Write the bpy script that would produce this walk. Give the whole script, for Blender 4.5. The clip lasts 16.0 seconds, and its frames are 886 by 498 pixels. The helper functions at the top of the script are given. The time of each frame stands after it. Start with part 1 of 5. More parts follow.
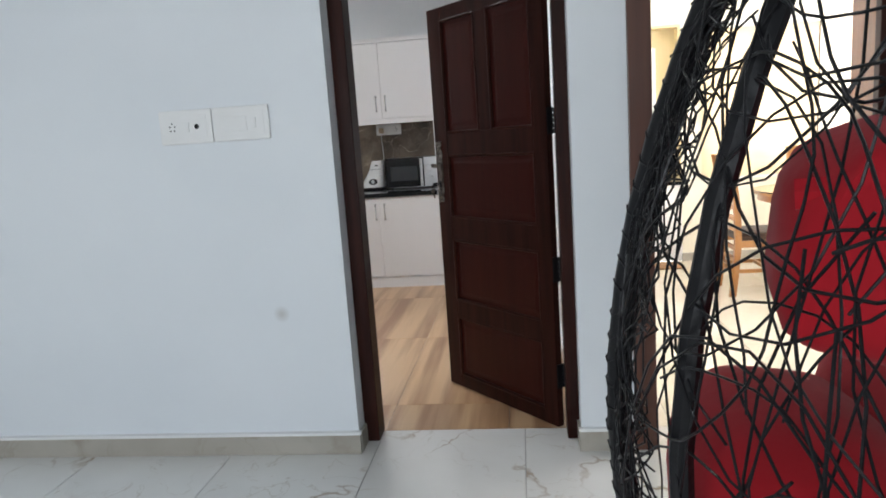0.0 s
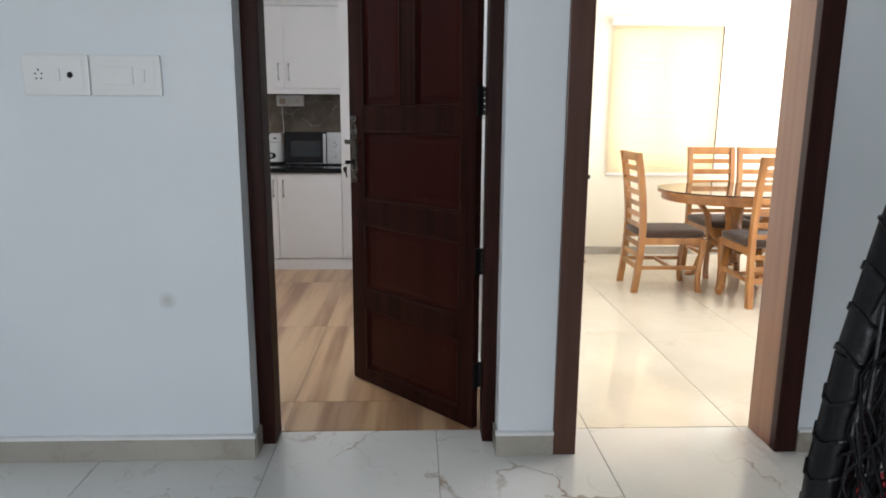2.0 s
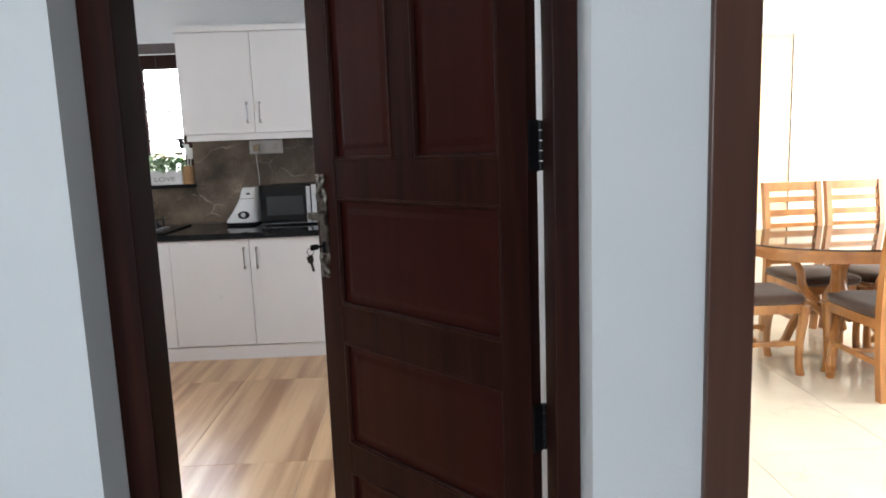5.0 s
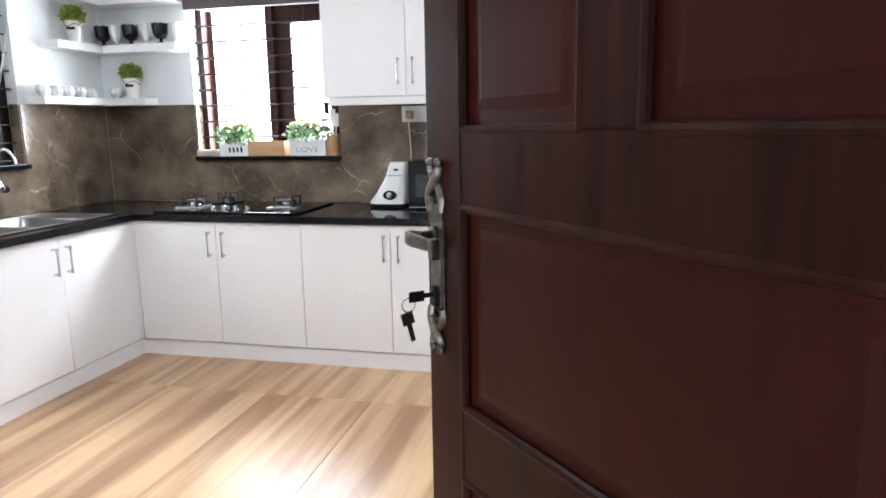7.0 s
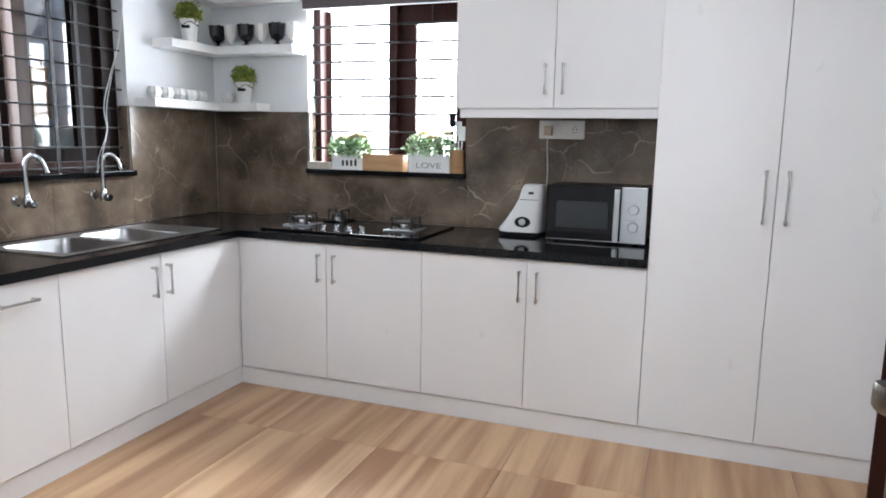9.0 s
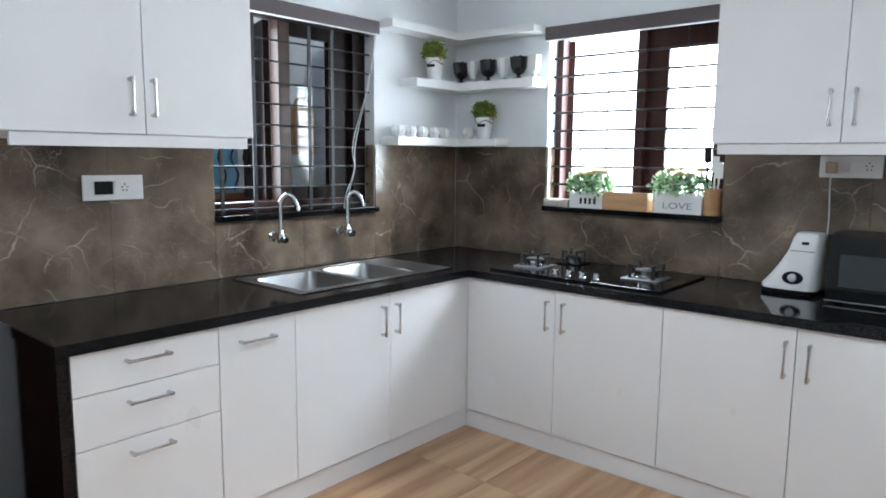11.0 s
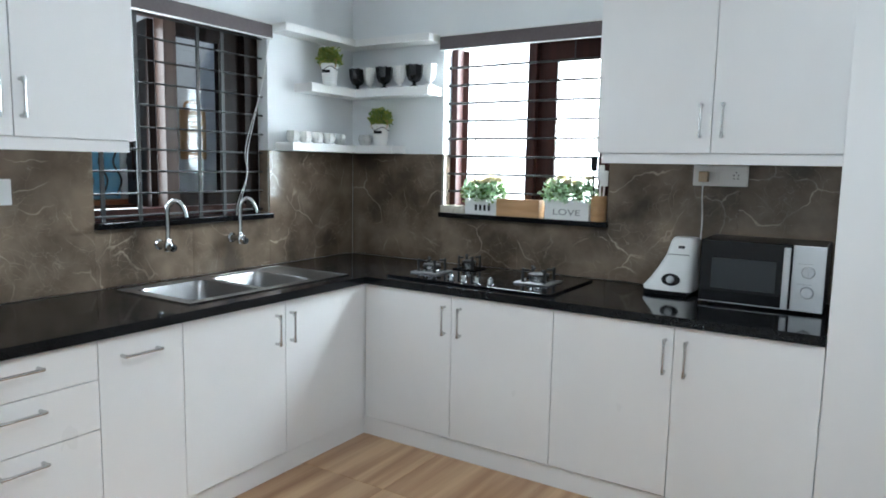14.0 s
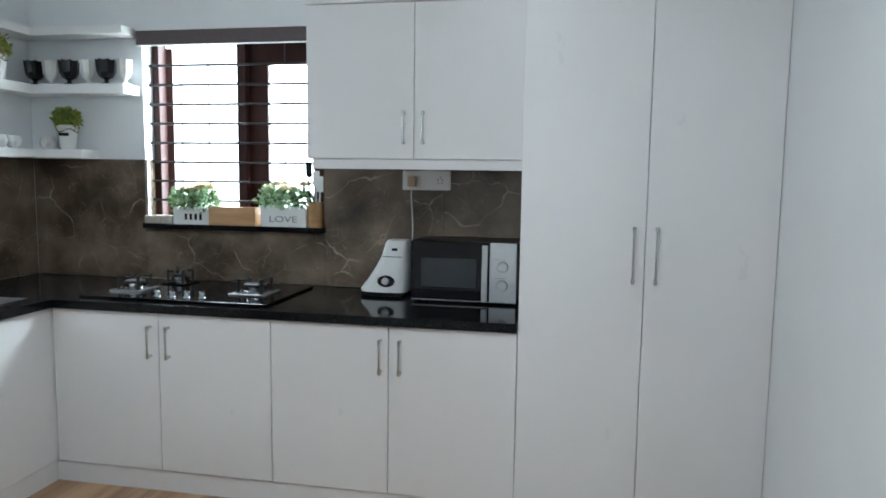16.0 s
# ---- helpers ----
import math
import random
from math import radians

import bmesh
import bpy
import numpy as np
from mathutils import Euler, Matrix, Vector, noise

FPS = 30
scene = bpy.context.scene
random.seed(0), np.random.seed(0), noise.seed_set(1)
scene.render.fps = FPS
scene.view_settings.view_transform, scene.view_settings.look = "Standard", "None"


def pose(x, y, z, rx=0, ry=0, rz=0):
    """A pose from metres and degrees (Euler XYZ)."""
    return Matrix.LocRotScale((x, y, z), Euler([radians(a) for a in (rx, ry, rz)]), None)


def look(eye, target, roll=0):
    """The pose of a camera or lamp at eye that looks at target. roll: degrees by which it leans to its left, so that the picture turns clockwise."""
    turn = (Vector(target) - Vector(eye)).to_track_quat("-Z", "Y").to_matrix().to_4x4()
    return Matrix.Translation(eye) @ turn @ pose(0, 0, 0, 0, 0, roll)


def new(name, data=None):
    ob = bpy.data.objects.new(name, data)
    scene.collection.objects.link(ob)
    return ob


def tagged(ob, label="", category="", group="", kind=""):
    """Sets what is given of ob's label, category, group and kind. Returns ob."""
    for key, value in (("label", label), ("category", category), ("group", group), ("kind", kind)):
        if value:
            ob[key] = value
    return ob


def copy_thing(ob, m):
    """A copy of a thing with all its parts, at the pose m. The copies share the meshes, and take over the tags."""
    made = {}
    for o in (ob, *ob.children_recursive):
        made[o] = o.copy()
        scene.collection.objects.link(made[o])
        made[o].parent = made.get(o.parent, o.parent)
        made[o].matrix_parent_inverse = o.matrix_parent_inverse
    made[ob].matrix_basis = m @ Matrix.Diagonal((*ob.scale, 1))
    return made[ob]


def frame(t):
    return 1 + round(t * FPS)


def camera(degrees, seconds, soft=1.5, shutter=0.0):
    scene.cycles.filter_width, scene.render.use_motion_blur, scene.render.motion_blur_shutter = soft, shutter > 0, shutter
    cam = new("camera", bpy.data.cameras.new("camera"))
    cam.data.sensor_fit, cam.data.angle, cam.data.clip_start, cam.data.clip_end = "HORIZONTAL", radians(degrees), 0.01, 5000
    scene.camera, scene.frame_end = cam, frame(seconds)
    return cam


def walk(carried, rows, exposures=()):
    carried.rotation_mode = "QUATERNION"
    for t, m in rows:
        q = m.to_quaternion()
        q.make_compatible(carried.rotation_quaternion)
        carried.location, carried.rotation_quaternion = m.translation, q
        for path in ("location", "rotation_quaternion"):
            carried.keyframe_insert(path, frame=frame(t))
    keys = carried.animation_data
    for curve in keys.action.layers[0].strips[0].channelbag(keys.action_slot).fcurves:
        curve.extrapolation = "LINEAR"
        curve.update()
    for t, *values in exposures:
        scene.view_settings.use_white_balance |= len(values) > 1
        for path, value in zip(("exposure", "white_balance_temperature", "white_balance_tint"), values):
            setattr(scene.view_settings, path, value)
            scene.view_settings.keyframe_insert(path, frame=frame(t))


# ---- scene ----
cam = camera(66.1, 16.0, soft=1.8)
PATH = [
    (0, (0.521, -0.022, 1.402), (0.28, 1.935, 1.073), -3.9),
    (0.5, (0.538, -0.002, 1.415), (0.278, 1.953, 1.086), -3.5),
    (1, (0.516, 0.008, 1.398), (0.304, 1.967, 1.056), -2.2),
    (1.5, (0.469, 0.097, 1.396), (0.368, 2.061, 1.032), -0.4),
    (2, (0.391, 0.237, 1.382), (0.469, 2.197, 0.992), 0.4),
    (2.5, (0.32, 0.368, 1.39), (0.54, 2.313, 0.981), 0.6),
    (3, (0.323, 0.514, 1.383), (0.713, 2.424, 0.936), 0.9),
    (3.5, (0.305, 0.782, 1.415), (0.684, 2.705, 1.015), 0.1),
    (4, (0.305, 1.014, 1.388), (0.587, 2.964, 1.04), -0.5),
    (4.5, (0.303, 1.275, 1.421), (0.555, 3.231, 1.085), -0.8),
    (5, (0.399, 1.516, 1.437), (0.451, 3.494, 1.143), -2.1),
    (7.5, (0.295, 2.75, 1.415), (-0.268, 4.633, 1.04), -0.5),
    (8, (0.2, 2.845, 1.41), (-0.474, 4.692, 1.042), -0.1),
    (8.5, (0.03, 2.942, 1.416), (-0.655, 4.793, 1.096), 0.6),
    (9, (-0.1, 3.05, 1.43), (-0.774, 4.906, 1.112), 1),
    (9.5, (-0.11, 3.16, 1.45), (-1.008, 4.924, 1.162), 0),
    (10, (-0.174, 3.318, 1.511), (-1.443, 4.841, 1.248), -0.4),
    (12.5, (-0.165, 3.329, 1.519), (-1.449, 4.838, 1.248), 1.4),
    (13, (-0.158, 3.328, 1.516), (-1.361, 4.903, 1.252), 1.4),
    (13.5, (-0.153, 3.335, 1.515), (-1.275, 4.971, 1.26), 1.4),
    (14, (-0.145, 3.335, 1.515), (-1.209, 5.011, 1.274), 1.1),
    (14.5, (-0.118, 3.333, 1.514), (-1.147, 5.033, 1.288), 0.7),
    (15, (-0.053, 3.36, 1.504), (-0.86, 5.179, 1.301), 0.9),
    (15.5, (-0.068, 3.4, 1.504), (-0.625, 5.309, 1.296), 0.9),
    (16, (-0.057, 3.425, 1.506), (-0.425, 5.38, 1.3), 0.8),
]
EXPOSURES = (
    (0.0, 0.2, 6500, 12), (1.0, 0.45, 6500, 12), (1.5, 0.0, 6500, 12), (3.0, -0.15, 6500, 12), (4.0, -0.25, 6500, 13), (4.5, -0.25, 6500, 13), (5.0, 0.28, 6450, 12), (7.5, 1.05, 6200, 12),
    (8.5, 0.95, 6250, 13), (9.0, 0.62, 6200, 12), (9.5, 0.45, 6100, 12), (10.0, 0.4, 6000, 11), (12.5, 0.5, 5850, 3), (14.5, 0.3, 5850, 3), (16.0, 0.12, 5850, 3))
walk(cam, [(t, look(eye, target, roll)) for t, eye, target, roll in PATH], EXPOSURES)

# ---- world, sun and window light ----
world = bpy.data.worlds.new("sky")
scene.world = world
world.use_nodes = True
wn = world.node_tree.nodes
sky = wn.new("ShaderNodeTexSky")
sky.sky_type, sky.sun_disc = "NISHITA", False
sky.sun_elevation, sky.sun_rotation = radians(50), radians(200)
world.node_tree.links.new(sky.outputs[0], wn["Background"].inputs[0])
wn["Background"].inputs[1].default_value = 0.12

sun = new("sun", bpy.data.lights.new("sun", "SUN"))
sun.data.energy, sun.data.angle, sun.data.color = 2.5, radians(0.5), (1.0, 0.96, 0.9)
sun.matrix_world = look((0, 0, 10), (-2.0, -5.5, 0))


def window_light(name, eye, target, width, height, watts, color=(1, 1, 1)):
    """An area lamp for daylight by a window's opening; also the added kitchen fill."""
    data = bpy.data.lights.new(name, "AREA")
    data.shape, data.size, data.size_y, data.energy, data.color = "RECTANGLE", width, height, watts, color
    lamp = new(name, data)
    lamp.matrix_world = look(eye, target)
    return lamp


window_light("daylight_kitchen_back", (-1.92, 7.17, 1.76), (-1.92, 0, 1.5), 1.06, 1.0, 64, (0.9, 0.96, 1.0))
window_light("sky_over_kitchen_window", (-1.6, 9.0, 3.4), (-1.85, 6.0, 1.3), 3.0, 1.2, 420, (0.9, 0.96, 1.0))
window_light("daylight_kitchen_side", (-3.42, 5.36, 1.75), (0, 5.36, 1.5), 0.34, 0.9, 12, (0.9, 0.96, 1.0))
# Added fill light for the kitchen, hung out of view.
window_light("ceiling_lamp_kitchen", (-0.5, 4.3, 2.885), (-0.5, 4.3, 0), 0.55, 0.55, 20, (0.93, 0.97, 1.0))
window_light("daylight_hall", (-0.6, -3.1, 1.6), (-0.6, 0, 1.4), 2.9, 1.6, 92, (0.86, 0.94, 1.0))
window_light("daylight_dining_back", (2.8, 7.12, 1.52), (2.8, 0, 1.2), 1.02, 1.36, 16, (1.0, 0.97, 0.9))
window_light("daylight_dining_side", (5.05, 5.1, 1.6), (0, 5.0, 1.0), 2.5, 1.85, 225, (1.0, 0.975, 0.92))

CEIL = 2.95

# ---- helpers of this scene ----


def thing(name, label="", category="", loc=(0, 0, 0), group="", kind=""):
    """An Empty at the base of a thing, under which its parts go."""
    ob = new(name)
    ob.location = loc
    ob.empty_display_size = 0.05
    ob.matrix_basis = Matrix.Translation(loc)
    return tagged(ob, label, category, group, kind)


def base_of(ob):
    return ob.matrix_basis if ob.parent is None else base_of(ob.parent) @ ob.matrix_parent_inverse @ ob.matrix_basis


def part(name, bm, material, parent=None, label="", smooth=False, kind="", category="", group=""):
    """Links a bmesh in world places as ONE mesh object, under a thing or a part."""
    bmesh.ops.recalc_face_normals(bm, faces=bm.faces)
    data = bpy.data.meshes.new(name)
    bm.to_mesh(data)
    bm.free()
    if smooth:
        for poly in data.polygons:
            poly.use_smooth = True
        data.set_sharp_from_angle(angle=radians(38))
    data.materials.append(material)
    ob = new(name, data)
    if parent:
        ob.parent = parent
        ob.matrix_parent_inverse = base_of(parent).inverted()
    return tagged(ob, label, category, group, kind)


def box(x0, y0, z0, x1, y1, z1, bevel=0.0, bm=None, segments=2):
    bm = bm or bmesh.new()
    corners = [bm.verts.new((x, y, z)) for x in (x0, x1) for y in (y0, y1) for z in (z0, z1)]
    faces = [bm.faces.new([corners[k] for k in q]) for q in ((0, 1, 3, 2), (4, 6, 7, 5), (0, 4, 5, 1), (2, 3, 7, 6), (0, 2, 6, 4), (1, 5, 7, 3))]
    if bevel:
        edges = {e for f in faces for e in f.edges}
        bmesh.ops.recalc_face_normals(bm, faces=faces)
        bmesh.ops.bevel(bm, geom=list(edges), offset=bevel, segments=segments, affect="EDGES", profile=0.6)
    return bm


def boxes(*rows, bevel=0.0):
    bm = bmesh.new()
    for row in rows:
        box(*row, bevel=bevel, bm=bm)
    return bm


def sheet(us, vs, keep, w0, w1, place):
    """One solid of the cells that keep(u, v) names, between w0 and w1; place turns (u, v, w) into a point."""
    bm, spots = bmesh.new(), {}

    def vert(u, v, w):
        if (u, v, w) not in spots:
            spots[u, v, w] = bm.verts.new(place(u, v, w))
        return spots[u, v, w]

    here = {(a, b) for a in range(len(us) - 1) for b in range(len(vs) - 1) if keep((us[a] + us[a + 1]) / 2, (vs[b] + vs[b + 1]) / 2)}
    for a, b in here:
        u0, u1, v0, v1 = us[a], us[a + 1], vs[b], vs[b + 1]
        for w in (w0, w1):
            bm.faces.new([vert(u, v, w) for u, v in ((u0, v0), (u1, v0), (u1, v1), (u0, v1))])
        for near, (p, q) in (((a - 1, b), ((u0, v0), (u0, v1))), ((a + 1, b), ((u1, v0), (u1, v1))), ((a, b - 1), ((u0, v0), (u1, v0))), ((a, b + 1), ((u0, v1), (u1, v1)))):
            if near not in here:
                bm.faces.new([vert(*p, w0), vert(*q, w0), vert(*q, w1), vert(*p, w1)])
    return bm


def wall(along, lo, hi, near, far, holes):
    """A wall along x or y from lo to hi, up to the ceiling, with openings (lo, hi, bottom, top)."""
    us = sorted({lo, hi, *(h[0] for h in holes), *(h[1] for h in holes)})
    vs = sorted({0.0, CEIL, *(h[2] for h in holes), *(h[3] for h in holes)})
    return sheet(us, vs, lambda u, v: not any(h[0] < u < h[1] and h[2] < v < h[3] for h in holes), near, far,
                 (lambda u, v, w: (u, w, v)) if along == "x" else (lambda u, v, w: (w, u, v)))


def turned(bm, m):
    bmesh.ops.transform(bm, matrix=m, verts=bm.verts)
    return bm


def lathe(profile, steps=24, at=(0, 0, 0), bm=None):
    """A turned body from (radius, height) rows, round the z axis of at."""
    bm = bm or bmesh.new()
    rings = []
    for r, z in profile:
        r = max(r, 0.0004)
        rings.append([bm.verts.new((at[0] + r * math.cos(2 * math.pi * k / steps), at[1] + r * math.sin(2 * math.pi * k / steps), at[2] + z)) for k in range(steps)])
    for a, b in zip(rings, rings[1:]):
        for k in range(steps):
            bm.faces.new((a[k], a[(k + 1) % steps], b[(k + 1) % steps], b[k]))
    bm.faces.new(rings[0][::-1])
    bm.faces.new(rings[-1])
    return bm


def tube(points, radius, steps=8, bm=None, flat=1.0, radii=None):
    """A round (or flattened) rod along points."""
    bm = bm or bmesh.new()
    pts = [Vector(p) for p in points]
    side, rings = None, []
    for k, p in enumerate(pts):
        along = (pts[min(k + 1, len(pts) - 1)] - pts[max(k - 1, 0)]).normalized()
        if side is None:
            side = along.orthogonal().normalized()
        side = (side - along * side.dot(along))
        side = side.normalized() if side.length > 1e-5 else along.orthogonal().normalized()
        up = along.cross(side)
        r = radii[k] if radii else radius
        rings.append([bm.verts.new(p + r * (math.cos(2 * math.pi * n / steps) * side + flat * math.sin(2 * math.pi * n / steps) * up)) for n in range(steps)])
    for a, b in zip(rings, rings[1:]):
        for n in range(steps):
            bm.faces.new((a[n], a[(n + 1) % steps], b[(n + 1) % steps], b[n]))
    bm.faces.new(rings[0][::-1])
    bm.faces.new(rings[-1])
    return bm


def bend(points, steps=6):
    """A smooth line (Catmull-Rom) through points."""
    pts = [Vector(p) for p in points]
    pts = [2 * pts[0] - pts[1]] + pts + [2 * pts[-1] - pts[-2]]
    out = []
    for a, b, c, d in zip(pts, pts[1:], pts[2:], pts[3:]):
        for k in range(steps):
            t = k / steps
            out.append(0.5 * (2 * b + (c - a) * t + (2 * a - 5 * b + 4 * c - d) * t * t + (3 * b - a - 3 * c + d) * t ** 3))
    return out + [pts[-2]]


def pillow(center, size, power=0.55, m=None, n=18, bm=None):
    """A soft rounded cushion."""
    bm = bm or bmesh.new()
    grid = bmesh.ops.create_uvsphere(bm, u_segments=n * 2, v_segments=n, radius=1.0)["verts"]
    for v in grid:
        c = [math.copysign(abs(a) ** power, a) for a in v.co]
        wob = 1 + 0.05 * noise.noise(Vector(v.co) * 2.2)
        v.co = Vector((c[0] * size[0], c[1] * size[1], math.copysign(abs(v.co.z) ** 0.75, v.co.z) * size[2])) * wob
        if m:
            v.co = m @ v.co
        v.co += Vector(center)
    return bm


# ---- materials ----


def material(name, color, roughness=0.5, metallic=0.0, second=None, scale=6.0, mix=0.5, bump=0.0, bump_scale=60.0, rough_vary=0.0,
             stretch=(1, 1, 1), coat=0.0, random_value=0.0, transmission=0.0, detail=4.0, contrast=(0.35, 0.7), sheen=0.0, specular=0.5, shift=0.0):
    """A surface whose colour wanders between two tones, with fine relief and uneven gloss."""
    mat = bpy.data.materials.new(name)
    mat.use_nodes = True
    nodes, links = mat.node_tree.nodes, mat.node_tree.links
    bsdf = nodes["Principled BSDF"]
    bsdf.inputs["Base Color"].default_value = (*color, 1)
    bsdf.inputs["Roughness"].default_value = roughness
    bsdf.inputs["Metallic"].default_value = metallic
    bsdf.inputs["Coat Weight"].default_value = coat
    bsdf.inputs["Coat Roughness"].default_value = 0.08
    bsdf.inputs["Transmission Weight"].default_value = transmission
    bsdf.inputs["Sheen Weight"].default_value = sheen
    bsdf.inputs["Specular IOR Level"].default_value = specular
    place = nodes.new("ShaderNodeTexCoord")
    mapping = nodes.new("ShaderNodeMapping")
    mapping.inputs["Scale"].default_value = stretch
    if shift:
        who, move = nodes.new("ShaderNodeObjectInfo"), nodes.new("ShaderNodeVectorMath")
        move.operation = "MULTIPLY_ADD"
        links.new(who.outputs["Random"], move.inputs[0])
        move.inputs[1].default_value = (13 * shift, 31 * shift, 7 * shift)
        links.new(place.outputs["Object"], move.inputs[2])
        links.new(move.outputs[0], mapping.inputs["Vector"])
    else:
        links.new(place.outputs["Object"], mapping.inputs["Vector"])
    tex = nodes.new("ShaderNodeTexNoise")
    tex.inputs["Scale"].default_value, tex.inputs["Detail"].default_value = scale, detail
    links.new(mapping.outputs[0], tex.inputs["Vector"])
    if second:
        ramp = nodes.new("ShaderNodeMapRange")
        ramp.inputs["From Min"].default_value, ramp.inputs["From Max"].default_value = contrast
        ramp.inputs["To Max"].default_value = mix
        links.new(tex.outputs["Fac"], ramp.inputs["Value"])
        blend = nodes.new("ShaderNodeMix")
        blend.data_type = "RGBA"
        blend.inputs["A"].default_value, blend.inputs["B"].default_value = (*color, 1), (*second, 1)
        links.new(ramp.outputs[0], blend.inputs["Factor"])
        last = blend.outputs["Result"]
        if random_value:
            info, hsv, span = nodes.new("ShaderNodeObjectInfo"), nodes.new("ShaderNodeHueSaturation"), nodes.new("ShaderNodeMapRange")
            span.inputs["To Min"].default_value, span.inputs["To Max"].default_value = 1 - random_value, 1 + random_value
            links.new(info.outputs["Random"], span.inputs["Value"])
            links.new(span.outputs[0], hsv.inputs["Value"])
            links.new(last, hsv.inputs["Color"])
            last = hsv.outputs[0]
        links.new(last, bsdf.inputs["Base Color"])
    if rough_vary:
        span = nodes.new("ShaderNodeMapRange")
        span.inputs["To Min"].default_value, span.inputs["To Max"].default_value = roughness - rough_vary, roughness + rough_vary
        links.new(tex.outputs["Fac"], span.inputs["Value"])
        links.new(span.outputs[0], bsdf.inputs["Roughness"])
    if bump:
        fine = nodes.new("ShaderNodeTexNoise")
        fine.inputs["Scale"].default_value, fine.inputs["Detail"].default_value = bump_scale, 3
        links.new(mapping.outputs[0], fine.inputs["Vector"])
        relief = nodes.new("ShaderNodeBump")
        relief.inputs["Strength"].default_value, relief.inputs["Distance"].default_value = bump, 0.004
        links.new(fine.outputs["Fac"], relief.inputs["Height"])
        links.new(relief.outputs[0], bsdf.inputs["Normal"])
    return mat


def veined(name, base, cloud, vein, roughness, scale=1.0, vein_width=0.035, vein_mix=0.8, cloud_scale=2.5, shift=0.0, vein_scale=1.6, warp_by=0.9, fine=0.0, crook=(0.7, 0.42), crackle=False, specular=0.5, gate_from=(0.4, 0.62), random_value=0.0, patch_scales=(2.3, 2.3, 2.3)):
    """Polished stone with clouds and thin crooked veins."""
    mat = material(name, base, roughness, second=cloud, scale=cloud_scale * scale, mix=1.0, detail=7, rough_vary=0.04, random_value=random_value, specular=specular)
    nodes, links = mat.node_tree.nodes, mat.node_tree.links
    bsdf = nodes["Principled BSDF"]
    under = bsdf.inputs["Base Color"].links[0].from_socket
    place, info = nodes.new("ShaderNodeTexCoord"), nodes.new("ShaderNodeObjectInfo")
    move = nodes.new("ShaderNodeVectorMath")
    move.operation = "MULTIPLY_ADD"
    links.new(info.outputs["Random"], move.inputs[0])
    move.inputs[1].default_value = (17 * shift, 11 * shift, 23 * shift)
    links.new(place.outputs["Object"], move.inputs[2])
    warp = nodes.new("ShaderNodeTexNoise")
    warp.inputs["Scale"].default_value, warp.inputs["Detail"].default_value = 1.7 * scale, 5
    links.new(move.outputs[0], warp.inputs["Vector"])
    add = nodes.new("ShaderNodeVectorMath")
    add.operation = "MULTIPLY_ADD"
    links.new(warp.outputs["Color"], add.inputs[0])
    add.inputs[1].default_value = (warp_by, warp_by, warp_by)
    links.new(move.outputs[0], add.inputs[2])
    last = under
    layers = ((vein_scale * scale, vein_width, vein_mix), (vein_scale * 2.6 * scale, vein_width * 0.8, vein_mix * 0.5), (vein_scale * 6.5 * scale, vein_width * 1.1, vein_mix * fine))
    for (size, width, amount), patch_scale in zip(layers, patch_scales):
        if crackle:
            ridge = nodes.new("ShaderNodeTexVoronoi")
            ridge.feature = "DISTANCE_TO_EDGE"
            ridge.inputs["Scale"].default_value = size
            links.new(add.outputs[0], ridge.inputs["Vector"])
        else:
            ridge = nodes.new("ShaderNodeTexNoise")
            ridge.inputs["Scale"].default_value, ridge.inputs["Detail"].default_value, ridge.inputs["Distortion"].default_value = size, 5, crook[0]
            ridge.inputs["Roughness"].default_value = crook[1]
            links.new(add.outputs[0], ridge.inputs["Vector"])
        mid, fold = nodes.new("ShaderNodeMath"), nodes.new("ShaderNodeMath")
        mid.operation, fold.operation, mid.inputs[1].default_value = "SUBTRACT", "ABSOLUTE", 0.0 if crackle else 0.5
        links.new(ridge.outputs[0], mid.inputs[0])
        links.new(mid.outputs[0], fold.inputs[0])
        line = nodes.new("ShaderNodeMapRange")
        line.inputs["From Min"].default_value, line.inputs["From Max"].default_value = 0.0, width
        line.inputs["To Min"].default_value, line.inputs["To Max"].default_value = amount, 0.0
        links.new(fold.outputs[0], line.inputs["Value"])
        patch = nodes.new("ShaderNodeTexNoise")
        patch.inputs["Scale"].default_value = patch_scale * scale
        links.new(move.outputs[0], patch.inputs["Vector"])
        gate = nodes.new("ShaderNodeMapRange")
        gate.inputs["From Min"].default_value, gate.inputs["From Max"].default_value = gate_from
        links.new(patch.outputs["Fac"], gate.inputs["Value"])
        both = nodes.new("ShaderNodeMath")
        both.operation = "MULTIPLY"
        links.new(line.outputs[0], both.inputs[0])
        links.new(gate.outputs[0], both.inputs[1])
        blend = nodes.new("ShaderNodeMix")
        blend.data_type = "RGBA"
        blend.inputs["B"].default_value = (*vein, 1)
        links.new(both.outputs[0], blend.inputs["Factor"])
        links.new(last, blend.inputs["A"])
        last = blend.outputs["Result"]
    links.new(last, bsdf.inputs["Base Color"])
    return mat


def glass(name, tint=(1, 1, 1), roughness=0.0):
    mat = bpy.data.materials.new(name)
    mat.use_nodes = True
    bsdf = mat.node_tree.nodes["Principled BSDF"]
    bsdf.inputs["Base Color"].default_value = (*tint, 1)
    bsdf.inputs["Transmission Weight"].default_value = 1.0
    bsdf.inputs["Roughness"].default_value = roughness
    bsdf.inputs["IOR"].default_value = 1.45
    return mat


